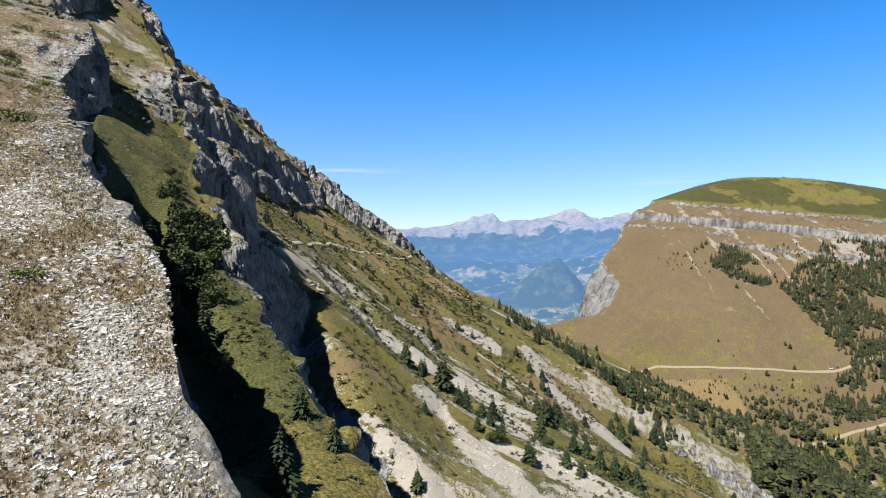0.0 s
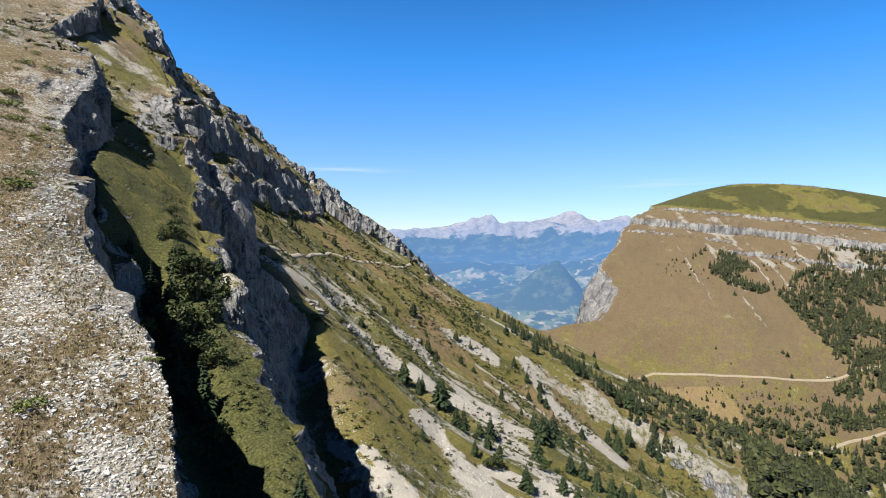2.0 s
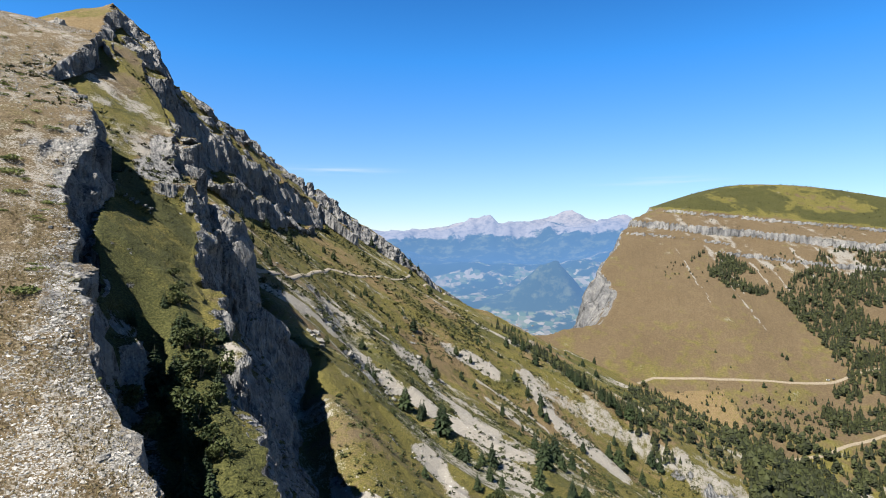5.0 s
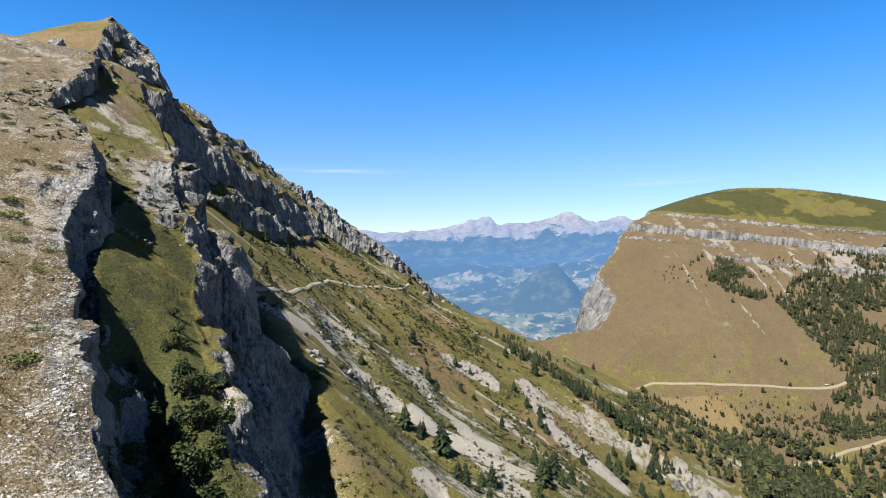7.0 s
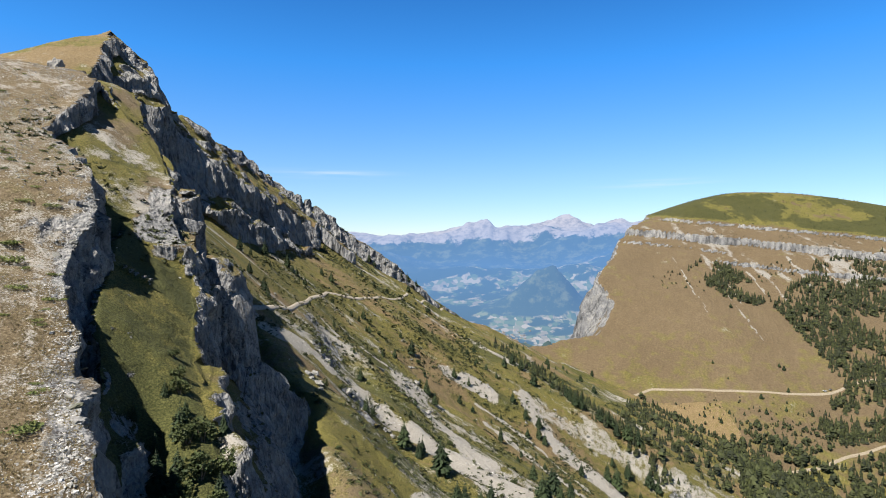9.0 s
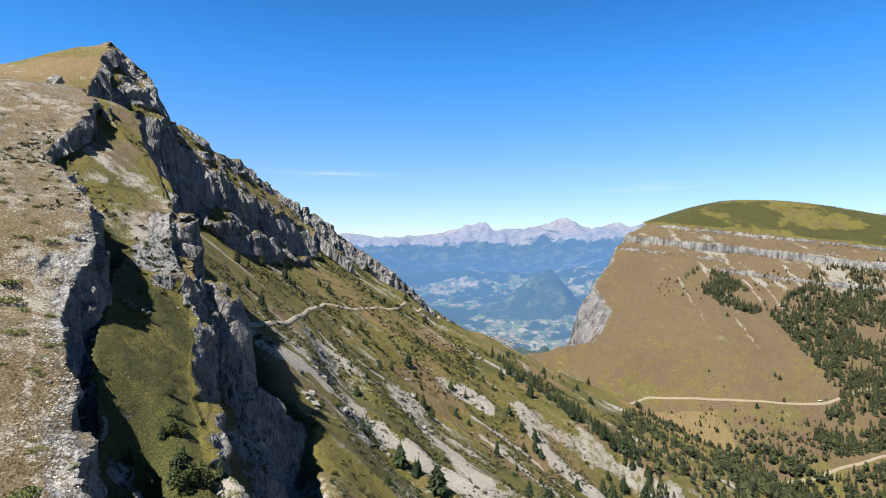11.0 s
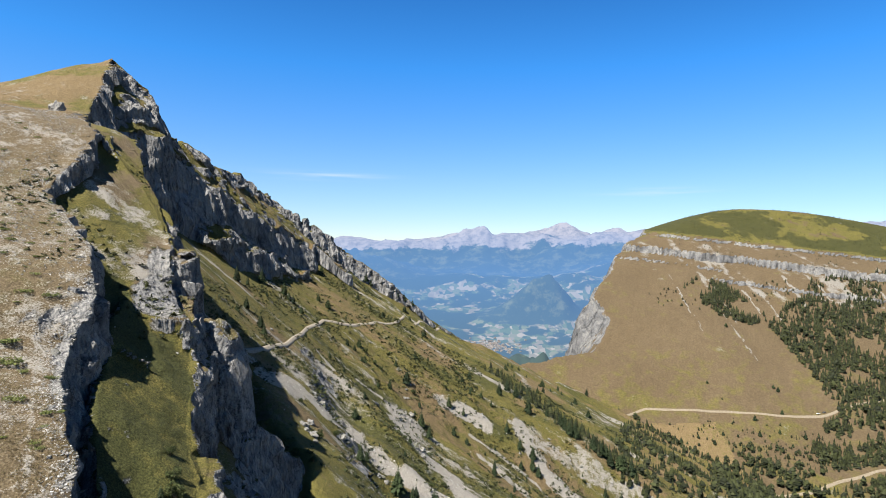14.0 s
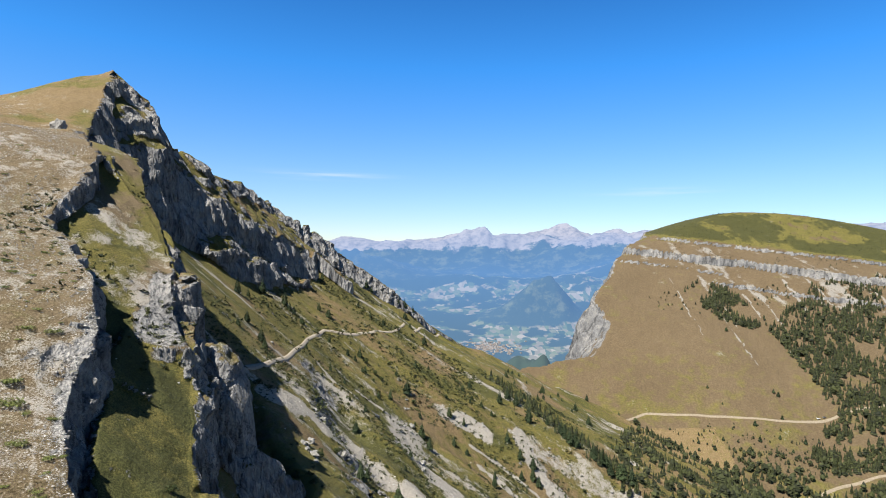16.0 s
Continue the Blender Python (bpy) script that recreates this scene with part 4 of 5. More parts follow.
for k in range(60):
    y = rng.uniform(48, 150)
    x = float(np.interp(y, [q[1] for q in CREST], [q[0] for q in CREST])) - 2.5 - abs(rng.gauss(0, 12))
    plant(JUNIPERS, used_junipers, x, y, rng.uniform(0.35, 0.8), rng.uniform(0.9, 1.5), 0.12)


# ---- woods across the valley ----
def inside(poly, x, y):
    hit = False
    for (ax, ay), (bx, by) in zip(poly, poly[1:] + poly[:1]):
        if (ay > y) != (by > y) and x < ax + (y - ay) / (by - ay) * (bx - ax):
            hit = not hit
    return hit


def simple_tree(rng, pointed):
    """A small ragged crown in tiers over a stub of trunk, one metre high."""
    verts, faces = [], []
    tiers = 6 if pointed else 5
    for i in range(tiers):
        f = i / tiers
        k = 9
        if pointed:
            r, z0, z1 = 0.20 * (1 - f) ** 0.9 + 0.012, 0.05 + 0.86 * f, 0.05 + 0.86 * f + 0.27
        else:
            r, z0, z1 = 0.30 * math.sin(0.6 + 2.3 * f) + 0.02, 0.12 + 0.72 * f, 0.12 + 0.72 * f + 0.24
        n0, off = len(verts), rng.uniform(0, 6)
        for j in range(k):
            a = off + 2 * math.pi * j / k
            q = r * rng.uniform(0.6, 1.3)
            verts.append((q * math.cos(a), q * math.sin(a), z0 + rng.uniform(-0.05, 0.05)))
        verts.append((rng.uniform(-0.03, 0.03), rng.uniform(-0.03, 0.03), min(z1, 1.0)))
        for j in range(k):
            faces.append((n0 + j, n0 + (j + 1) % k, n0 + k))
    n0 = len(verts)
    for z, r in ((-0.25, 0.03), (0.3, 0.02)):
        for j in range(4):
            verts.append((r * math.cos(j * 1.571), r * math.sin(j * 1.571), z))
    for j in range(4):
        faces.append((n0 + j, n0 + (j + 1) % 4, n0 + 4 + (j + 1) % 4))
        faces.append((n0 + j, n0 + 4 + (j + 1) % 4, n0 + 4 + j))
    return np.array(verts), np.array(faces)


def forest(name, spots, label, mat):
    protos = [simple_tree(rng, k < 5) for k in range(8)]
    xs, ys = np.array([p[0] for p in spots]), np.array([p[1] for p in spots])
    zs = height(xs, ys)
    vs, fs, n0 = [], [], 0
    for (x, y, h, pointed), z in zip(spots, zs):
        v, f = protos[rng.randrange(5) if pointed else 5 + rng.randrange(3)]
        a, w = rng.uniform(0, 6.28), rng.uniform(0.85, 1.3)
        c, s = math.cos(a) * w, math.sin(a) * w
        vs.append(np.stack([x + h * (c * v[:, 0] - s * v[:, 1]), y + h * (s * v[:, 0] + c * v[:, 1]), z + h * v[:, 2]], 1))
        fs.append(f + n0)
        n0 += len(v)
    me = mesh_from(name, np.concatenate(vs).tolist(), np.concatenate(fs).tolist())
    me.materials.append(mat)
    return tagged(new(name, me), label, "forest", kind="stuff")


WOODS = [([(233, 694), (261, 663), (287, 624), (317, 601), (330, 480), (215, 372), (148, 340), (125, 345), (112, 376)], 850, 0.75, (4, 8.5)),
         ([(296, 630), (373, 632), (398, 604), (467, 618), (560, 560), (420, 380), (240, 330), (180, 345)], 3600, 0.6, (7, 12)),
         ([(421, 956), (464, 932), (492, 862), (455, 850), (418, 868), (387, 925)], 420, 0.9, (7, 12)),
         ([(481, 850), (485, 815), (486, 734), (478, 692), (540, 690), (690, 800), (666, 885), (617, 895), (568, 898), (524, 882)], 1900, 0.9, (6, 13)),
         ([(459, 690), (548, 694), (560, 620), (486, 634), (432, 630), (415, 648)], 700, 0.8, (6, 12)),
         ([(240, 640), (309, 668), (411, 648), (440, 625), (392, 619), (312, 626)], 220, 0.4, (3, 8)),
         ([(420, 1010), (640, 960), (840, 1010), (800, 1200), (560, 1240), (430, 1120)], 900, 0.1, (1.2, 2.8)),
         ([(330, 880), (420, 890), (560, 905), (570, 940), (420, 945), (335, 930)], 110, 0.3, (2, 5)),
         ([(560, 890), (680, 880), (820, 900), (820, 960), (600, 940)], 420, 0.8, (4, 10)),
         ([(250, 700), (330, 640), (440, 640), (450, 690), (330, 695)], 120, 0.2, (1.5, 4))]
spots = []
for poly, number, firs, (lo, hi) in WOODS:
    x0, x1 = min(p[0] for p in poly), max(p[0] for p in poly)
    y0, y1 = min(p[1] for p in poly), max(p[1] for p in poly)
    made = 0
    while made < number:
        x, y = rng.uniform(x0, x1), rng.uniform(y0, y1)
        if not inside(poly, x, y):
            continue
        if noise.noise((x / 38, y / 38, 0.3)) + 0.35 * noise.noise((x / 12, y / 12, 4)) < rng.uniform(-0.45, 0.15):
            made += 0.25
            continue
        spots.append((x, y, rng.uniform(lo, hi) * (0.7 if rng.random() < 0.3 else 1.0), rng.random() < firs))
        made += 1
# the dense row that runs down the spur
for k in range(130):
    t = rng.random()
    spots.append((40 + 95 * t + rng.uniform(-7, 7), 395 - 45 * t + rng.uniform(-9, 9) + 60 * (1 - t) * rng.random(), rng.uniform(3.5, 9.5), True))
forest("far_woods", spots, "dense dark green mixed woods on the valley sides", forest_mat)
PINES = [(168, 651), (352, 720), (414, 700), (428, 733), (416, 842), (376, 690), (330, 672), (345, 668), (370, 668), (300, 668), (315, 660), (395, 672), (355, 655), (380, 650), (400, 655), (422, 668),
         (345, 745), (372, 889), (380, 905), (395, 880), (425, 738), (430, 735), (260, 668), (264, 672), (268, 668), (272, 664), (278, 662), (284, 660), (250, 676), (256, 674)]
PASTURE = [fir(rng, 5.0, 1.9) for _ in range(2)]
for p in PASTURE:
    tagged(p, "dark rounded pine alone on the tan pasture", "tree", "pines on the pasture")
used_pines = [False] * 2
for x, y in PINES:
    plant(PASTURE, used_pines, x, y, rng.uniform(0.6, 1.5))


# ---- trail and roads ----
def ribbon(name, points, wide, lift, mat, label, ragged=0.25):
    """A strip laid over the ground along a plan line, evened along its length."""
    faces, run = [], []
    for (ax, ay), (bx, by) in zip(points, points[1:]):
        n = max(2, int(math.hypot(bx - ax, by - ay) / 1.2))
        run += [(ax + (bx - ax) * i / n, ay + (by - ay) * i / n) for i in range(n)]
    run.append(points[-1])
    run = np.array(run)
    for _ in range(12):
        run[1:-1] = (run[:-2] + run[1:-1] * 2 + run[2:]) / 4
    d = np.gradient(run, axis=0)
    d /= np.linalg.norm(d, axis=1)[:, None]
    cols = []
    for k, f in enumerate((-1.25, -1, -0.3, 0.3, 1, 1.25)):
        w = np.array([wide * f * (1 + ragged * noise.noise((x * 0.5, y * 0.5, k))) for x, y in run])
        px, py = run[:, 0] + d[:, 1] * w, run[:, 1] - d[:, 0] * w
        own = np.array([ground_z(x, y) for x, y in zip(px, py)])
        even = np.convolve(np.pad(own, 5, mode="edge"), np.ones(11) / 11, "valid")
        cols.append(np.stack([px, py, own - 0.5 if abs(f) > 1.1 else np.maximum(even + lift, own + 0.12)], 1))
    verts = np.stack(cols, 1).reshape(-1, 3).tolist()
    for i in range(1, len(run)):
        for k in range(5):
            q = (i - 1) * 6 + k
            faces.append((q, q + 1, q + 7, q + 6))
    me = mesh_from(name, verts, faces, True)
    me.materials.append(mat)
    return tagged(new(name, me), label, "path", kind="structure")


gravel_mat, gn, gl, gb = material("pale_gravel", 0.95)
gl.new(ramp(gn, gl, noise_node(gn, gl, 0.5, 8, 0.7), [(0.3, (0.145, 0.123, 0.0935)), (0.55, (0.212, 0.187, 0.149)), (0.75, (0.281, 0.255, 0.212))]), gb.inputs["Base Color"])
bump(gn, gl, gb, noise_node(gn, gl, 0.15, 4), 0.6, 0.08)
track_mat, tn, tl, tb = material("worn_dirt_track", 0.95)
tl.new(ramp(tn, tl, noise_node(tn, tl, 1.5, 8, 0.7), [(0.3, (0.111, 0.0892, 0.0595)), (0.55, (0.162, 0.136, 0.0978)), (0.75, (0.212, 0.187, 0.145))]), tb.inputs["Base Color"])
ribbon("trail", [(-62.1, 186.6), (-59.6, 206.1), (-60.9, 248.1), (-63.4, 293.1), (-60.9, 324.6), (-53.1, 334.1), (-41.6, 359.1), (-27.3, 402.6), (-14.2, 487.1), (2.5, 535.6), (14, 548)], 0.75, 0.25, gravel_mat, "pale gravel hiking trail cut across the mountainside", 0.1)
ribbon("road", [(150, 640), (171, 659), (210, 690), (255, 712), (351, 703), (414, 697), (462, 698), (506, 712), (560, 722)], 1.4, 0.3, track_mat, "pale gravel track across the tan pasture", 0.15)
ribbon("road_low", [(560, 640), (475, 628), (425, 615), (388, 603), (350, 600)], 1.4, 0.3, track_mat, "pale gravel forest track in the valley", 0.15)


# ---- stones and tufts on the ridge ----
def stone_material():
    m, n, l, b = material("white_limestone", 0.9)
    isl = n.new("ShaderNodeNewGeometry").outputs["Random Per Island"]
    c = ramp(n, l, isl, [(0.0, (0.164, 0.156, 0.139)), (0.5, (0.295, 0.283, 0.258)), (1.0, (0.459, 0.443, 0.414))])
    c2 = mix(n, l, ramp(n, l, noise_node(n, l, 0.09, 6, 0.65), [(0.35, grey(0.75)), (0.6, grey(0))]), c, (0.0984, 0.0943, 0.082))
    l.new(c2, b.inputs["Base Color"])
    bump(n, l, b, noise_node(n, l, 0.12, 5), 0.5, 0.05)
    return m


stone_mat = stone_material()


def block(rng):
    """An angular slab with worn corners: a cube cut by its corners."""
    bm = bmesh.new()
    bmesh.ops.create_cube(bm, size=1.0)
    bmesh.ops.bevel(bm, geom=bm.verts[:], offset=0.2, segments=1, affect="VERTICES")
    for v in bm.verts:
        v.co += Vector((rng.uniform(-0.16, 0.16), rng.uniform(-0.16, 0.16), rng.uniform(-0.16, 0.16)))
    bmesh.ops.triangulate(bm, faces=bm.faces[:])
    bm.verts.ensure_lookup_table()
    out = np.array([v.co[:] for v in bm.verts]), np.array([[v.index for v in f.verts] for f in bm.faces])
    bm.free()
    return out


def strewn(name, count, chooser, sizes, label, mat, protos, upright):
    """Many loose pieces set on the ground, joined."""
    px, py, ps = [], [], []
    while len(px) < count:
        got = chooser()
        if got:
            px.append(got[0]), py.append(got[1]), ps.append(got[2] if len(got) > 2 else rng.uniform(*sizes))
    pz = height(np.array(px), np.array(py))
    vs, fs, n0 = [], [], 0
    for x, y, z, s in zip(px, py, pz, ps):
        v, f = protos[rng.randrange(len(protos))]
        e = Euler((rng.gauss(0.2, 0.35) if upright else rng.gauss(0, 0.2), rng.gauss(0, 0.3), rng.gauss(1.0, 0.8) if upright else rng.uniform(0, 6.28))).to_matrix()
        k = s * np.array([rng.uniform(0.8, 1.6), rng.uniform(0.7, 1.2), rng.uniform(0.5, 0.9)])
        w = (v * k) @ np.array(e).T
        vs.append(w + np.array([x, y, z - (0.22 * s if upright else 0.06 * s)]))
        fs.append(f + n0)
        n0 += len(v)
    me = mesh_from(name, np.concatenate(vs).tolist(), np.concatenate(fs).tolist())
    me.materials.append(mat)
    return tagged(new(name, me), label, name.replace("_", " "), kind="stuff")


STONES = [block(rng) for _ in range(10)]


def along_crest(y0, y1, spread):
    """A place west of the crest's lip, crowded toward the lip."""
    y = rng.uniform(y0, y1)
    for (ax, ay, az), (bx, by, bz) in zip(CREST, CREST[1:]):
        if ay <= y <= by:
            t = (y - ay) / (by - ay)
            return ax + t * (bx - ax) - abs(rng.gauss(0, spread)) - 0.3, y
    return None


def foreground_stone():
    p = along_crest(12, 46, 7.5)
    if not p or noise.noise((p[0] * 0.35, p[1] * 0.35, 2)) + 0.5 * noise.noise((p[0] * 1.1, p[1] * 1.1, 5)) < rng.uniform(-0.45, 0.35) + 0.45 * max(0, (p[1] - 28) / 16):
        return None
    return p[0], p[1], 0.05 * math.exp(min(abs(rng.gauss(0, 0.6)), 1.4))


def lip_stone():
    p = along_crest(34, 130, 1.7)
    if not p or noise.noise((p[0] * 0.25, p[1] * 0.25, 3)) < rng.uniform(-0.4, 0.3):
        return None
    return p[0], p[1], 0.065 * math.exp(min(abs(rng.gauss(0, 0.7)), 1.6))


def meadow_stone():
    p = along_crest(30, 190, 20)
    if not p or noise.noise((p[0] * 0.12, p[1] * 0.12, 7)) < rng.uniform(-0.3, 0.3):
        return None
    return p[0], p[1], (0.05 + 0.03 * min(max((p[1] - 40) / 60, 0), 1)) * math.exp(min(abs(rng.gauss(0, 0.5)), 1.3))


strewn("loose_stones", 15000, foreground_stone, (0.1, 0.4), "pale angular limestone rubble in dry turf", stone_mat, STONES, True)
strewn("lip_stones", 4500, lip_stone, (0.1, 0.4), "white limestone blocks along the ridge edge", stone_mat, STONES, True)
strewn("meadow_stones", 16000, meadow_stone, (0.1, 0.4), "scattered white stones on the dry meadow", stone_mat, STONES, False)


def slope_stone():
    x, y = rng.uniform(-60, 120), rng.uniform(95, 420)
    for pts, wide in SCREES:
        for (ax, ay, _), (bx, by, _) in zip(pts, pts[1:]):
            ux, uy = bx - ax, by - ay
            t = min(max(((x - ax) * ux + (y - ay) * uy) / (ux * ux + uy * uy), 0), 1)
            if math.hypot(x - ax - t * ux, y - ay - t * uy) < wide * 1.1:
                return x, y, 0.11 * math.exp(min(abs(rng.gauss(0, 0.6)), 1.4))
    return (x, y, 0.12 * math.exp(min(abs(rng.gauss(0, 0.7)), 1.4))) if rng.random() < 0.012 else None


strewn("scree_stones", 5000, slope_stone, (0.2, 0.8), "pale loose scree blocks on the slope", stone_mat, STONES, False)


def tuft(rng):
    verts, faces = [], []
    for _ in range(7):
        a, r = rng.uniform(0, 6.28), rng.uniform(0, 0.5)
        x, y = r * math.cos(a), r * math.sin(a)
        b = rng.uniform(0, 6.28)
        n0 = len(verts)
        verts += [(x - 0.12 * math.cos(b), y - 0.12 * math.sin(b), -0.2), (x + 0.12 * math.cos(b), y + 0.12 * math.sin(b), -0.2), (x * 1.8 + rng.uniform(-0.2, 0.2), y * 1.8 + rng.uniform(-0.2, 0.2), rng.uniform(0.7, 1.3))]
        faces.append((n0, n0 + 1, n0 + 2))
    return np.array(verts), np.array(faces)


def tuft_spot():
    p = along_crest(12, 75, 8)
    if not p or noise.noise((p[0] * 0.35, p[1] * 0.35, 2)) > rng.uniform(-0.2, 0.4):
        return None
    return p[0], p[1], rng.uniform(0.10, 0.26)


straw_mat = leaf_material("dry_grass", (0.08, 0.06, 0.024), (0.232, 0.188, 0.096), 0.0)
strewn("grass_tufts", 14000, tuft_spot, (0.1, 0.3), "dry straw-coloured grass tufts on the ridge", straw_mat, [tuft(rng) for _ in range(6)], False)


# ---- small growth on the slopes ----
def clump(rng):
    """A low ragged cushion of a few leafy blades."""
    verts, faces = [], []
    for _ in range(12):
        v = Vector((rng.gauss(0, 1), rng.gauss(0, 1), abs(rng.gauss(0, 0.7)))).normalized() * rng.uniform(0.5, 1.0)
        t = Vector((rng.gauss(0, 1), rng.gauss(0, 1), rng.gauss(0, 1))).normalized() * 0.45
        u = v.cross(t).normalized() * 0.4
        n0 = len(verts)
        verts += [tuple(v * 0.6 - t), tuple(v * 0.6 + u), tuple(v + t)]
        faces.append((n0, n0 + 1, n0 + 2))
    return np.array(verts), np.array(faces)


def slope_growth():
    x, y = rng.uniform(-90, 150), rng.uniform(95, 470)
    if noise.noise((x / 26, y / 26, 1)) + 0.6 * noise.noise((x / 7, y / 7, 3)) < rng.uniform(-0.2, 0.5):
        return None
    return x, y, rng.uniform(0.25, 0.8) * (1 + y / 400)


def shelf_growth():
    t, k = rng.random(), rng.randrange(2, len(SHELF) - 1)
    (ax, ay, _), (bx, by, _) = SHELF[k], SHELF[k + 1]
    return ax + t * (bx - ax) - abs(rng.gauss(0, 5)), ay + t * (by - ay) - rng.gauss(0, 2), rng.uniform(0.15, 0.45) * (1.0 if by < 80 else 0.5)


heath_mat = leaf_material("heath_leaves", (0.0112, 0.0152, 0.0048), (0.044, 0.0496, 0.0144), 0.0)
CLUMPS = [clump(rng) for _ in range(6)]
strewn("slope_heath", 14000, slope_growth, (0.3, 0.8), "low dark green heath and dwarf shrubs on the slope", heath_mat, CLUMPS, False)
strewn("shelf_heath", 1500, shelf_growth, (0.2, 0.5), "rough green grass and dwarf shrubs on the shelf", heath_mat, CLUMPS, False)


# ---- outcrop on the shoulder, cars by the track ----
def outcrop():
    bm = bmesh.new()
    bmesh.ops.create_icosphere(bm, subdivisions=4, radius=1.0)
    for v in bm.verts:
        p = v.co * 1.7
        v.co *= 1 + 0.35 * noise.noise(p) + 0.18 * noise.noise(p * 2.3) + 0.08 * noise.noise(p * 6)
        v.co.z = max(round(v.co.z * 3.2) / 3.2 * 0.5 + v.co.z * 0.5, -0.6)
    me = bpy.data.meshes.new("rock_outcrop")
    bm.to_mesh(me)
    bm.free()
    me.materials.append(stone_mat)
    ob = tagged(new("rock_outcrop", me), "jagged grey limestone outcrop on the grassy shoulder", "rock")
    x, y = -117.5, 182
    ob.matrix_basis = Matrix.Translation((x, y, ground_z(x, y) + 0.7)) @ Matrix.Diagonal((2.3, 2.0, 2.2, 1))


outcrop()


def paint(name, colour, rough=0.35):
    m, n, l, b = material(name, rough)
    l.new(mix(n, l, ramp(n, l, noise_node(n, l, 0.6, 5), [(0.4, grey(0)), (0.7, grey(0.4))]), colour, (0.16, 0.14, 0.11)), b.inputs["Base Color"])
    b.inputs["Specular IOR Level"].default_value = 0.5
    return m


glass_mat = paint("dark_window_glass", (0.02, 0.025, 0.03), 0.08)
tyre_mat = paint("black_rubber", (0.02, 0.02, 0.02), 0.8)


def prism(profile, half, inset=0.0):
    """A side profile (along, up) drawn across a width, with rounded edges."""
    bm = bmesh.new()
    a = [bm.verts.new((x, -half + inset * (z > 0.95), z)) for x, z in profile]
    b = [bm.verts.new((x, half - inset * (z > 0.95), z)) for x, z in profile]
    bm.faces.new(a[::-1]), bm.faces.new(b)
    for i in range(len(profile)):
        j = (i + 1) % len(profile)
        bm.faces.new((a[i], a[j], b[j], b[i]))
    bmesh.ops.recalc_face_normals(bm, faces=bm.faces[:])
    bmesh.ops.bevel(bm, geom=bm.edges[:], offset=0.05, segments=2, affect="EDGES")
    return bm


def car(x, y, turn, colour, label):
    root = new("parked_car")
    part("body", prism([(-2.05, 0.35), (2.05, 0.35), (2.1, 0.7), (1.9, 0.85), (1.0, 0.95), (-1.9, 0.98), (-2.1, 0.75)], 0.85), paint("car_paint", colour), root)
    part("cabin", prism([(-1.75, 0.93), (0.95, 0.93), (0.25, 1.42), (-1.3, 1.45)], 0.78, 0.12), glass_mat, root, "dark tinted windows")
    for dx in (-1.3, 1.3):
        for dy in (-0.78, 0.78):
            bm = bmesh.new()
            bmesh.ops.create_cone(bm, cap_ends=True, segments=14, radius1=0.33, radius2=0.33, depth=0.22, matrix=Matrix.Translation((dx, dy, 0.33)) @ Matrix.Rotation(math.pi / 2, 4, "X"))
            bmesh.ops.bevel(bm, geom=bm.edges[:], offset=0.03, segments=1, affect="EDGES")
            part("wheel", bm, tyre_mat, root)
    root.matrix_basis = Matrix.Translation((x, y, ground_z(x, y) + 0.35)) @ Matrix.Rotation(turn, 4, "Z")
    tagged(root, label, "car", "cars parked beside the track")


car(458, 701, 0.3, (0.75, 0.75, 0.74), "white car parked on the gravel track")
car(466, 703, 0.5, (0.08, 0.09, 0.10), "dark grey car parked on the gravel track")


# ---- the small town far down in the valley ----
def town():
    """Little gabled houses among the fields."""
    verts, faces, tint = [], [], []
    for _ in range(230):
        x, y = rng.gauss(235, 55), rng.gauss(2450, 45)
        r = math.hypot(x, y)
        z = -361 + max(r - 2300, 0) * 0.168
        w, d, h, a = rng.uniform(2, 4), rng.uniform(3, 6), rng.uniform(1.2, 2.6), rng.choice((0.4, 1.97)) + rng.gauss(0, 0.1)
        ca, sa = math.cos(a), math.sin(a)
        n0 = len(verts)
        for px, py, pz in ((-w, -d, -6), (w, -d, -6), (w, d, -6), (-w, d, -6), (-w, -d, h), (w, -d, h), (w, d, h), (-w, d, h), (0, -d, h + 0.6 * w), (0, d, h + 0.6 * w)):
            verts.append((x + ca * px - sa * py, y + sa * px + ca * py, z + pz + 1.5))
        for f in ((0, 1, 5, 4), (1, 2, 6, 5), (2, 3, 7, 6), (3, 0, 4, 7), (4, 5, 8), (6, 7, 9), (5, 6, 9, 8), (7, 4, 8, 9)):
            faces.append(tuple(n0 + k for k in f))
            tint.append(len(f) == 4 and f[2:] == (9, 8) or f == (7, 4, 8, 9))
    me = mesh_from("town_houses", verts, faces)
    wall = leaf_material("pale_render_walls", (0.14, 0.145, 0.15), (0.26, 0.26, 0.255), 0.0)
    roof = leaf_material("tile_roofs", (0.08, 0.07, 0.065), (0.13, 0.11, 0.10), 0.0)
    me.materials.append(wall), me.materials.append(roof)
    me.polygons.foreach_set("material_index", np.array(tint, np.int32))
    tagged(new("town_houses", me), "small pale town far down in the hazy valley", "town", kind="stuff")


town()


# ---- boulders and crags ----
grey_rock_mat, kn, kl, kb = material("weathered_grey_limestone", 0.95)
kc = ramp(kn, kl, noise_node(kn, kl, 0.7, 8, 0.7), [(0.3, (0.072, 0.0696, 0.064)), (0.5, (0.16, 0.154, 0.144)), (0.7, (0.256, 0.248, 0.228))])
kl.new(mix(kn, kl, ramp(kn, kl, noise_node(kn, kl, 2.2, 5, 0.6), [(0.52, grey(0)), (0.62, grey(0.8))]), kc, (0.056, 0.056, 0.028)), kb.inputs["Base Color"])
bump(kn, kl, kb, noise_node(kn, kl, 0.35, 8, 0.7), 0.9, 0.2)


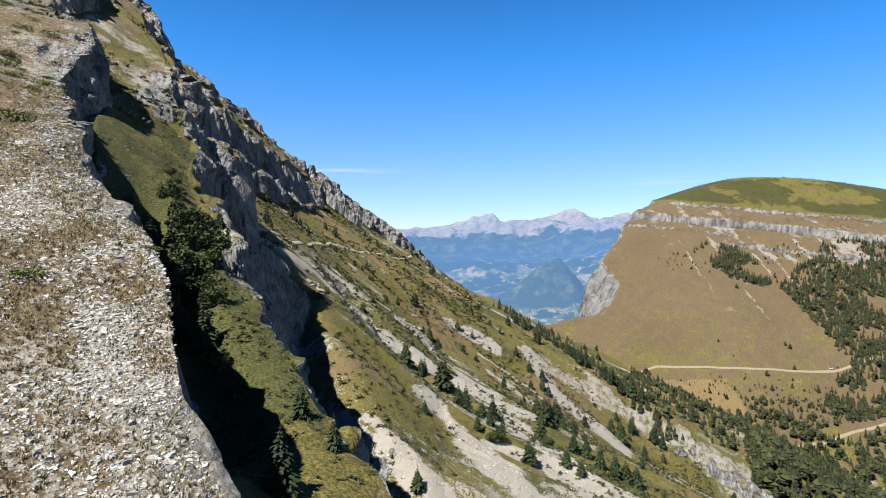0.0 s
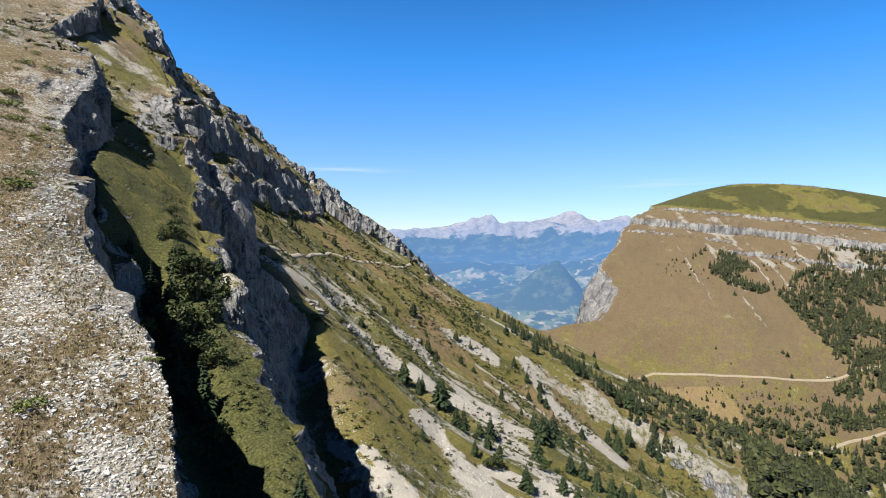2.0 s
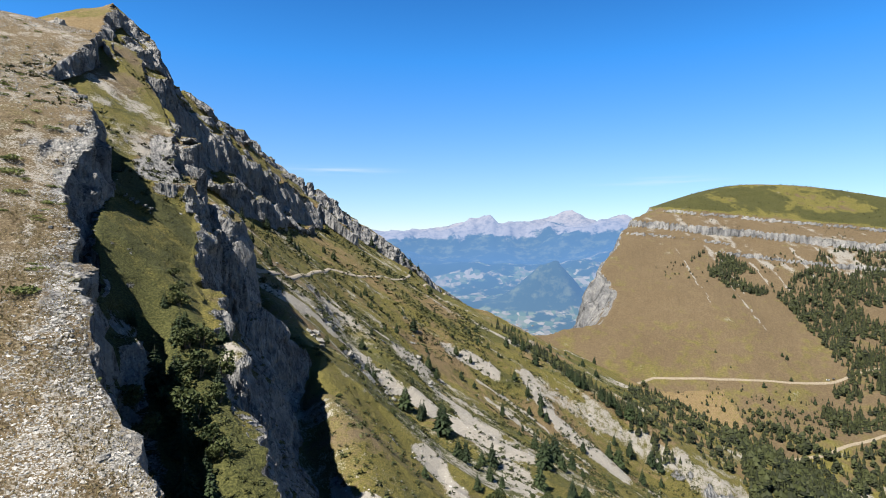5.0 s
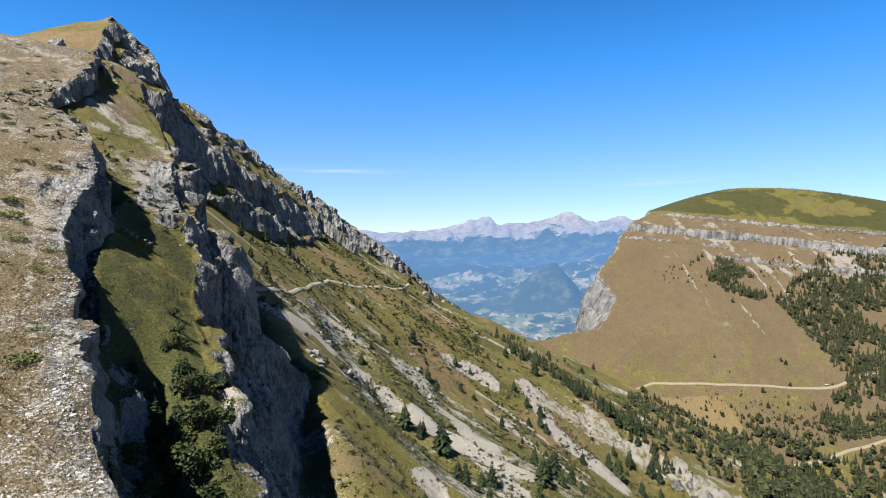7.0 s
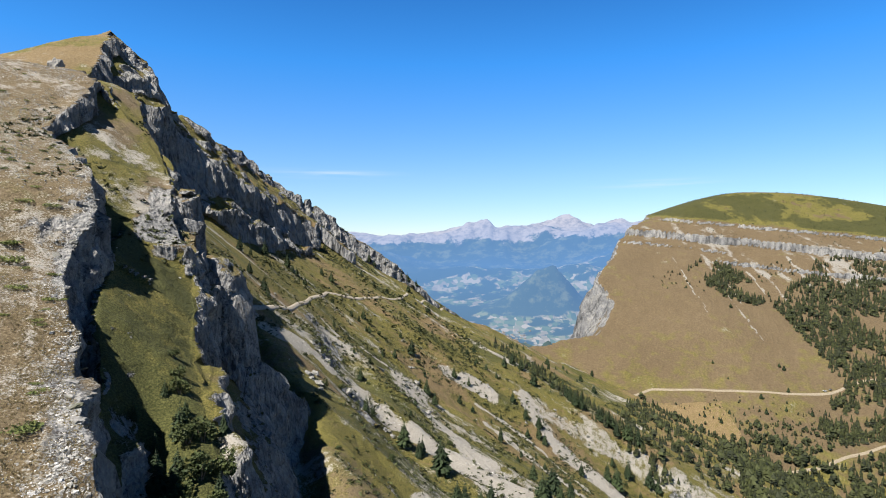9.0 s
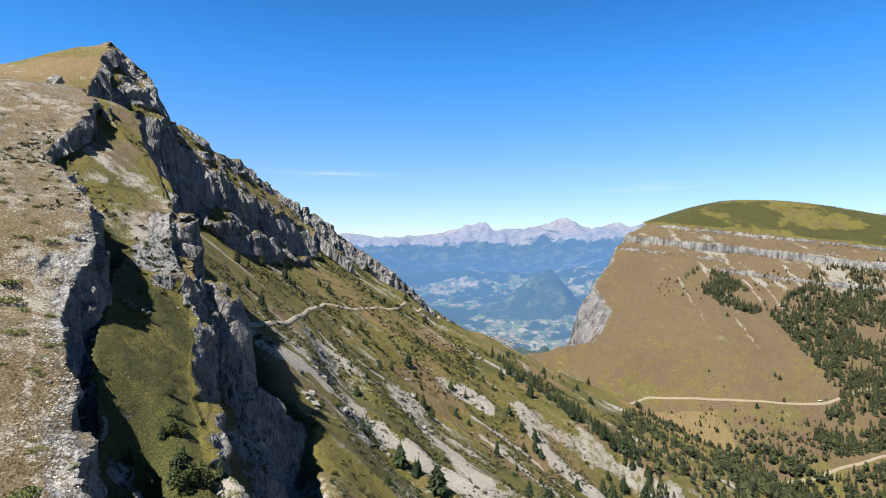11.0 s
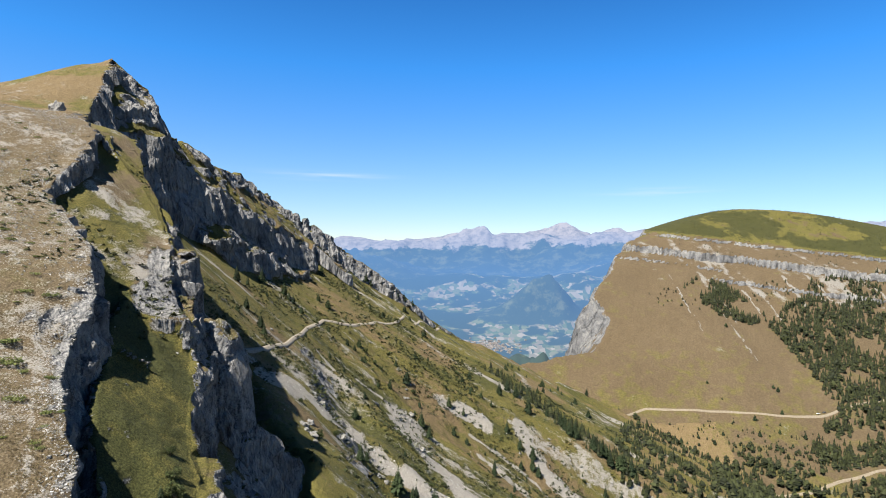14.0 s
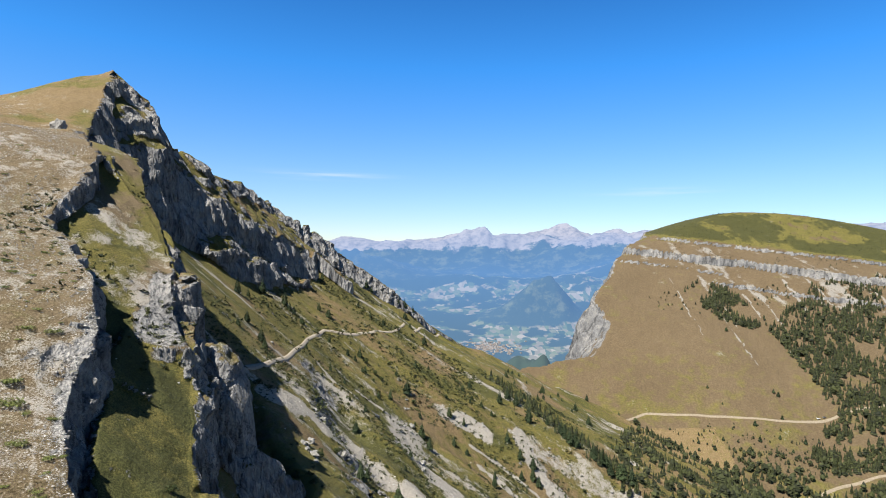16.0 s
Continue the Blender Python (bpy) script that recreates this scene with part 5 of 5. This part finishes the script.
def boulder(name, label, group, seed):
    """A worn, bedded block of limestone."""
    bm = bmesh.new()
    bmesh.ops.create_icosphere(bm, subdivisions=3, radius=1.0)
    shift = Vector((seed * 3.7, seed * 1.9, seed * 2.3))
    for v in bm.verts:
        p = v.co * 1.5 + shift
        v.co *= 1 + 0.45 * noise.noise(p) + 0.22 * noise.noise(p * 2.4) + 0.10 * noise.noise(p * 6)
        bed = (v.co.z + 0.35 * v.co.x) * 4.0
        v.co.x += 0.06 * math.sin(bed * 3.0)
        v.co.z = max(v.co.z, -0.55)
    me = bpy.data.meshes.new(name)
    bm.to_mesh(me)
    bm.free()
    me.materials.append(grey_rock_mat)
    return tagged(new(name, me), label, "rock", group)


def set_rock(protos, flags, x, y, size, flat):
    k = rng.randrange(len(protos))
    m = Matrix.Translation((x, y, ground_z(x, y) - 0.1 * size * flat)) @ Matrix.Rotation(rng.uniform(0, 6.28), 4, "Z") @ Matrix.Rotation(rng.gauss(0.25, 0.2), 4, "Y")
    if flags[k]:
        ob = copy_thing(protos[k], m)
    else:
        ob, flags[k] = protos[k], True
    ob.matrix_basis = m @ Matrix.Diagonal((size * rng.uniform(0.8, 1.3), size * rng.uniform(0.6, 1.0), size * flat, 1))


LIP = [boulder("limestone_boulder", "pale weathered limestone boulder on the ridge edge", "boulders along the ridge edge", k + 1) for k in range(4)]
lip_used = [False] * 4
for k in range(30):
    p = along_crest(30, 128, 1.2)
    if p:
        set_rock(LIP, lip_used, p[0] + 0.5, p[1], rng.uniform(0.3, 0.7), rng.uniform(0.35, 0.55))
CRAG = [boulder("limestone_crag", "pale bedded limestone crag breaking the grassy slope", "crags on the slope", k + 11) for k in range(4)]
crag_used = [False] * 4
for (ax, ay), (bx, by), number, size in (((-46.8, 206.5), (-23.6, 188.8), 10, 1.7), ((-23.6, 188.8), (-10.3, 201.7), 7, 1.4), ((-19.5, 315.9), (-4.5, 231.2), 12, 2.0), ((-40.9, 175.9), (-30.2, 161.3), 8, 1.8), ((-65.9, 229.7), (-73.5, 240.9), 3, 1.0),
                                         ((6.4, 323.4), (16, 340.1), 7, 1.6), ((62.2, 357.4), (135.3, 349.5), 14, 1.5), ((75.4, 377), (108.5, 389), 6, 1.5), ((-22.9, 333.8), (-9.6, 319), 6, 1.3), ((22.7, 339.4), (59.3, 342.9), 7, 1.4)):
    for k in range(number):
        t = rng.random()
        set_rock(CRAG, crag_used, ax + t * (bx - ax) + rng.gauss(0, 2), ay + t * (by - ay) + rng.gauss(0, 2), size * rng.uniform(0.35, 0.95), rng.uniform(0.45, 0.8))


# ---- larger slabs lying in the stony turf ----
slab_meshes = []
for v, f in STONES:
    me = mesh_from("stone", v.tolist(), f.tolist())
    me.materials.append(stone_mat)
    slab_meshes.append(me)
made = 0
while made < 280:
    q = along_crest(13, 44, 5.0)
    if not q or noise.noise((q[0] * 0.3, q[1] * 0.3, 2)) < rng.uniform(-0.3, 0.3):
        continue
    s = rng.uniform(0.10, 0.24)
    ob = new("stone", slab_meshes[rng.randrange(len(slab_meshes))])
    ob.parent = ridge_ground
    ob.matrix_basis = (Matrix.Translation((q[0], q[1], ground_z(q[0], q[1]) - 0.2 * s)) @ Euler((rng.gauss(0.15, 0.25), rng.gauss(0, 0.2), rng.gauss(1.0, 0.6))).to_matrix().to_4x4()
                       @ Matrix.Diagonal((s * rng.uniform(1.1, 2.0), s * rng.uniform(0.7, 1.3), s * rng.uniform(0.6, 1.0), 1)))
    made += 1
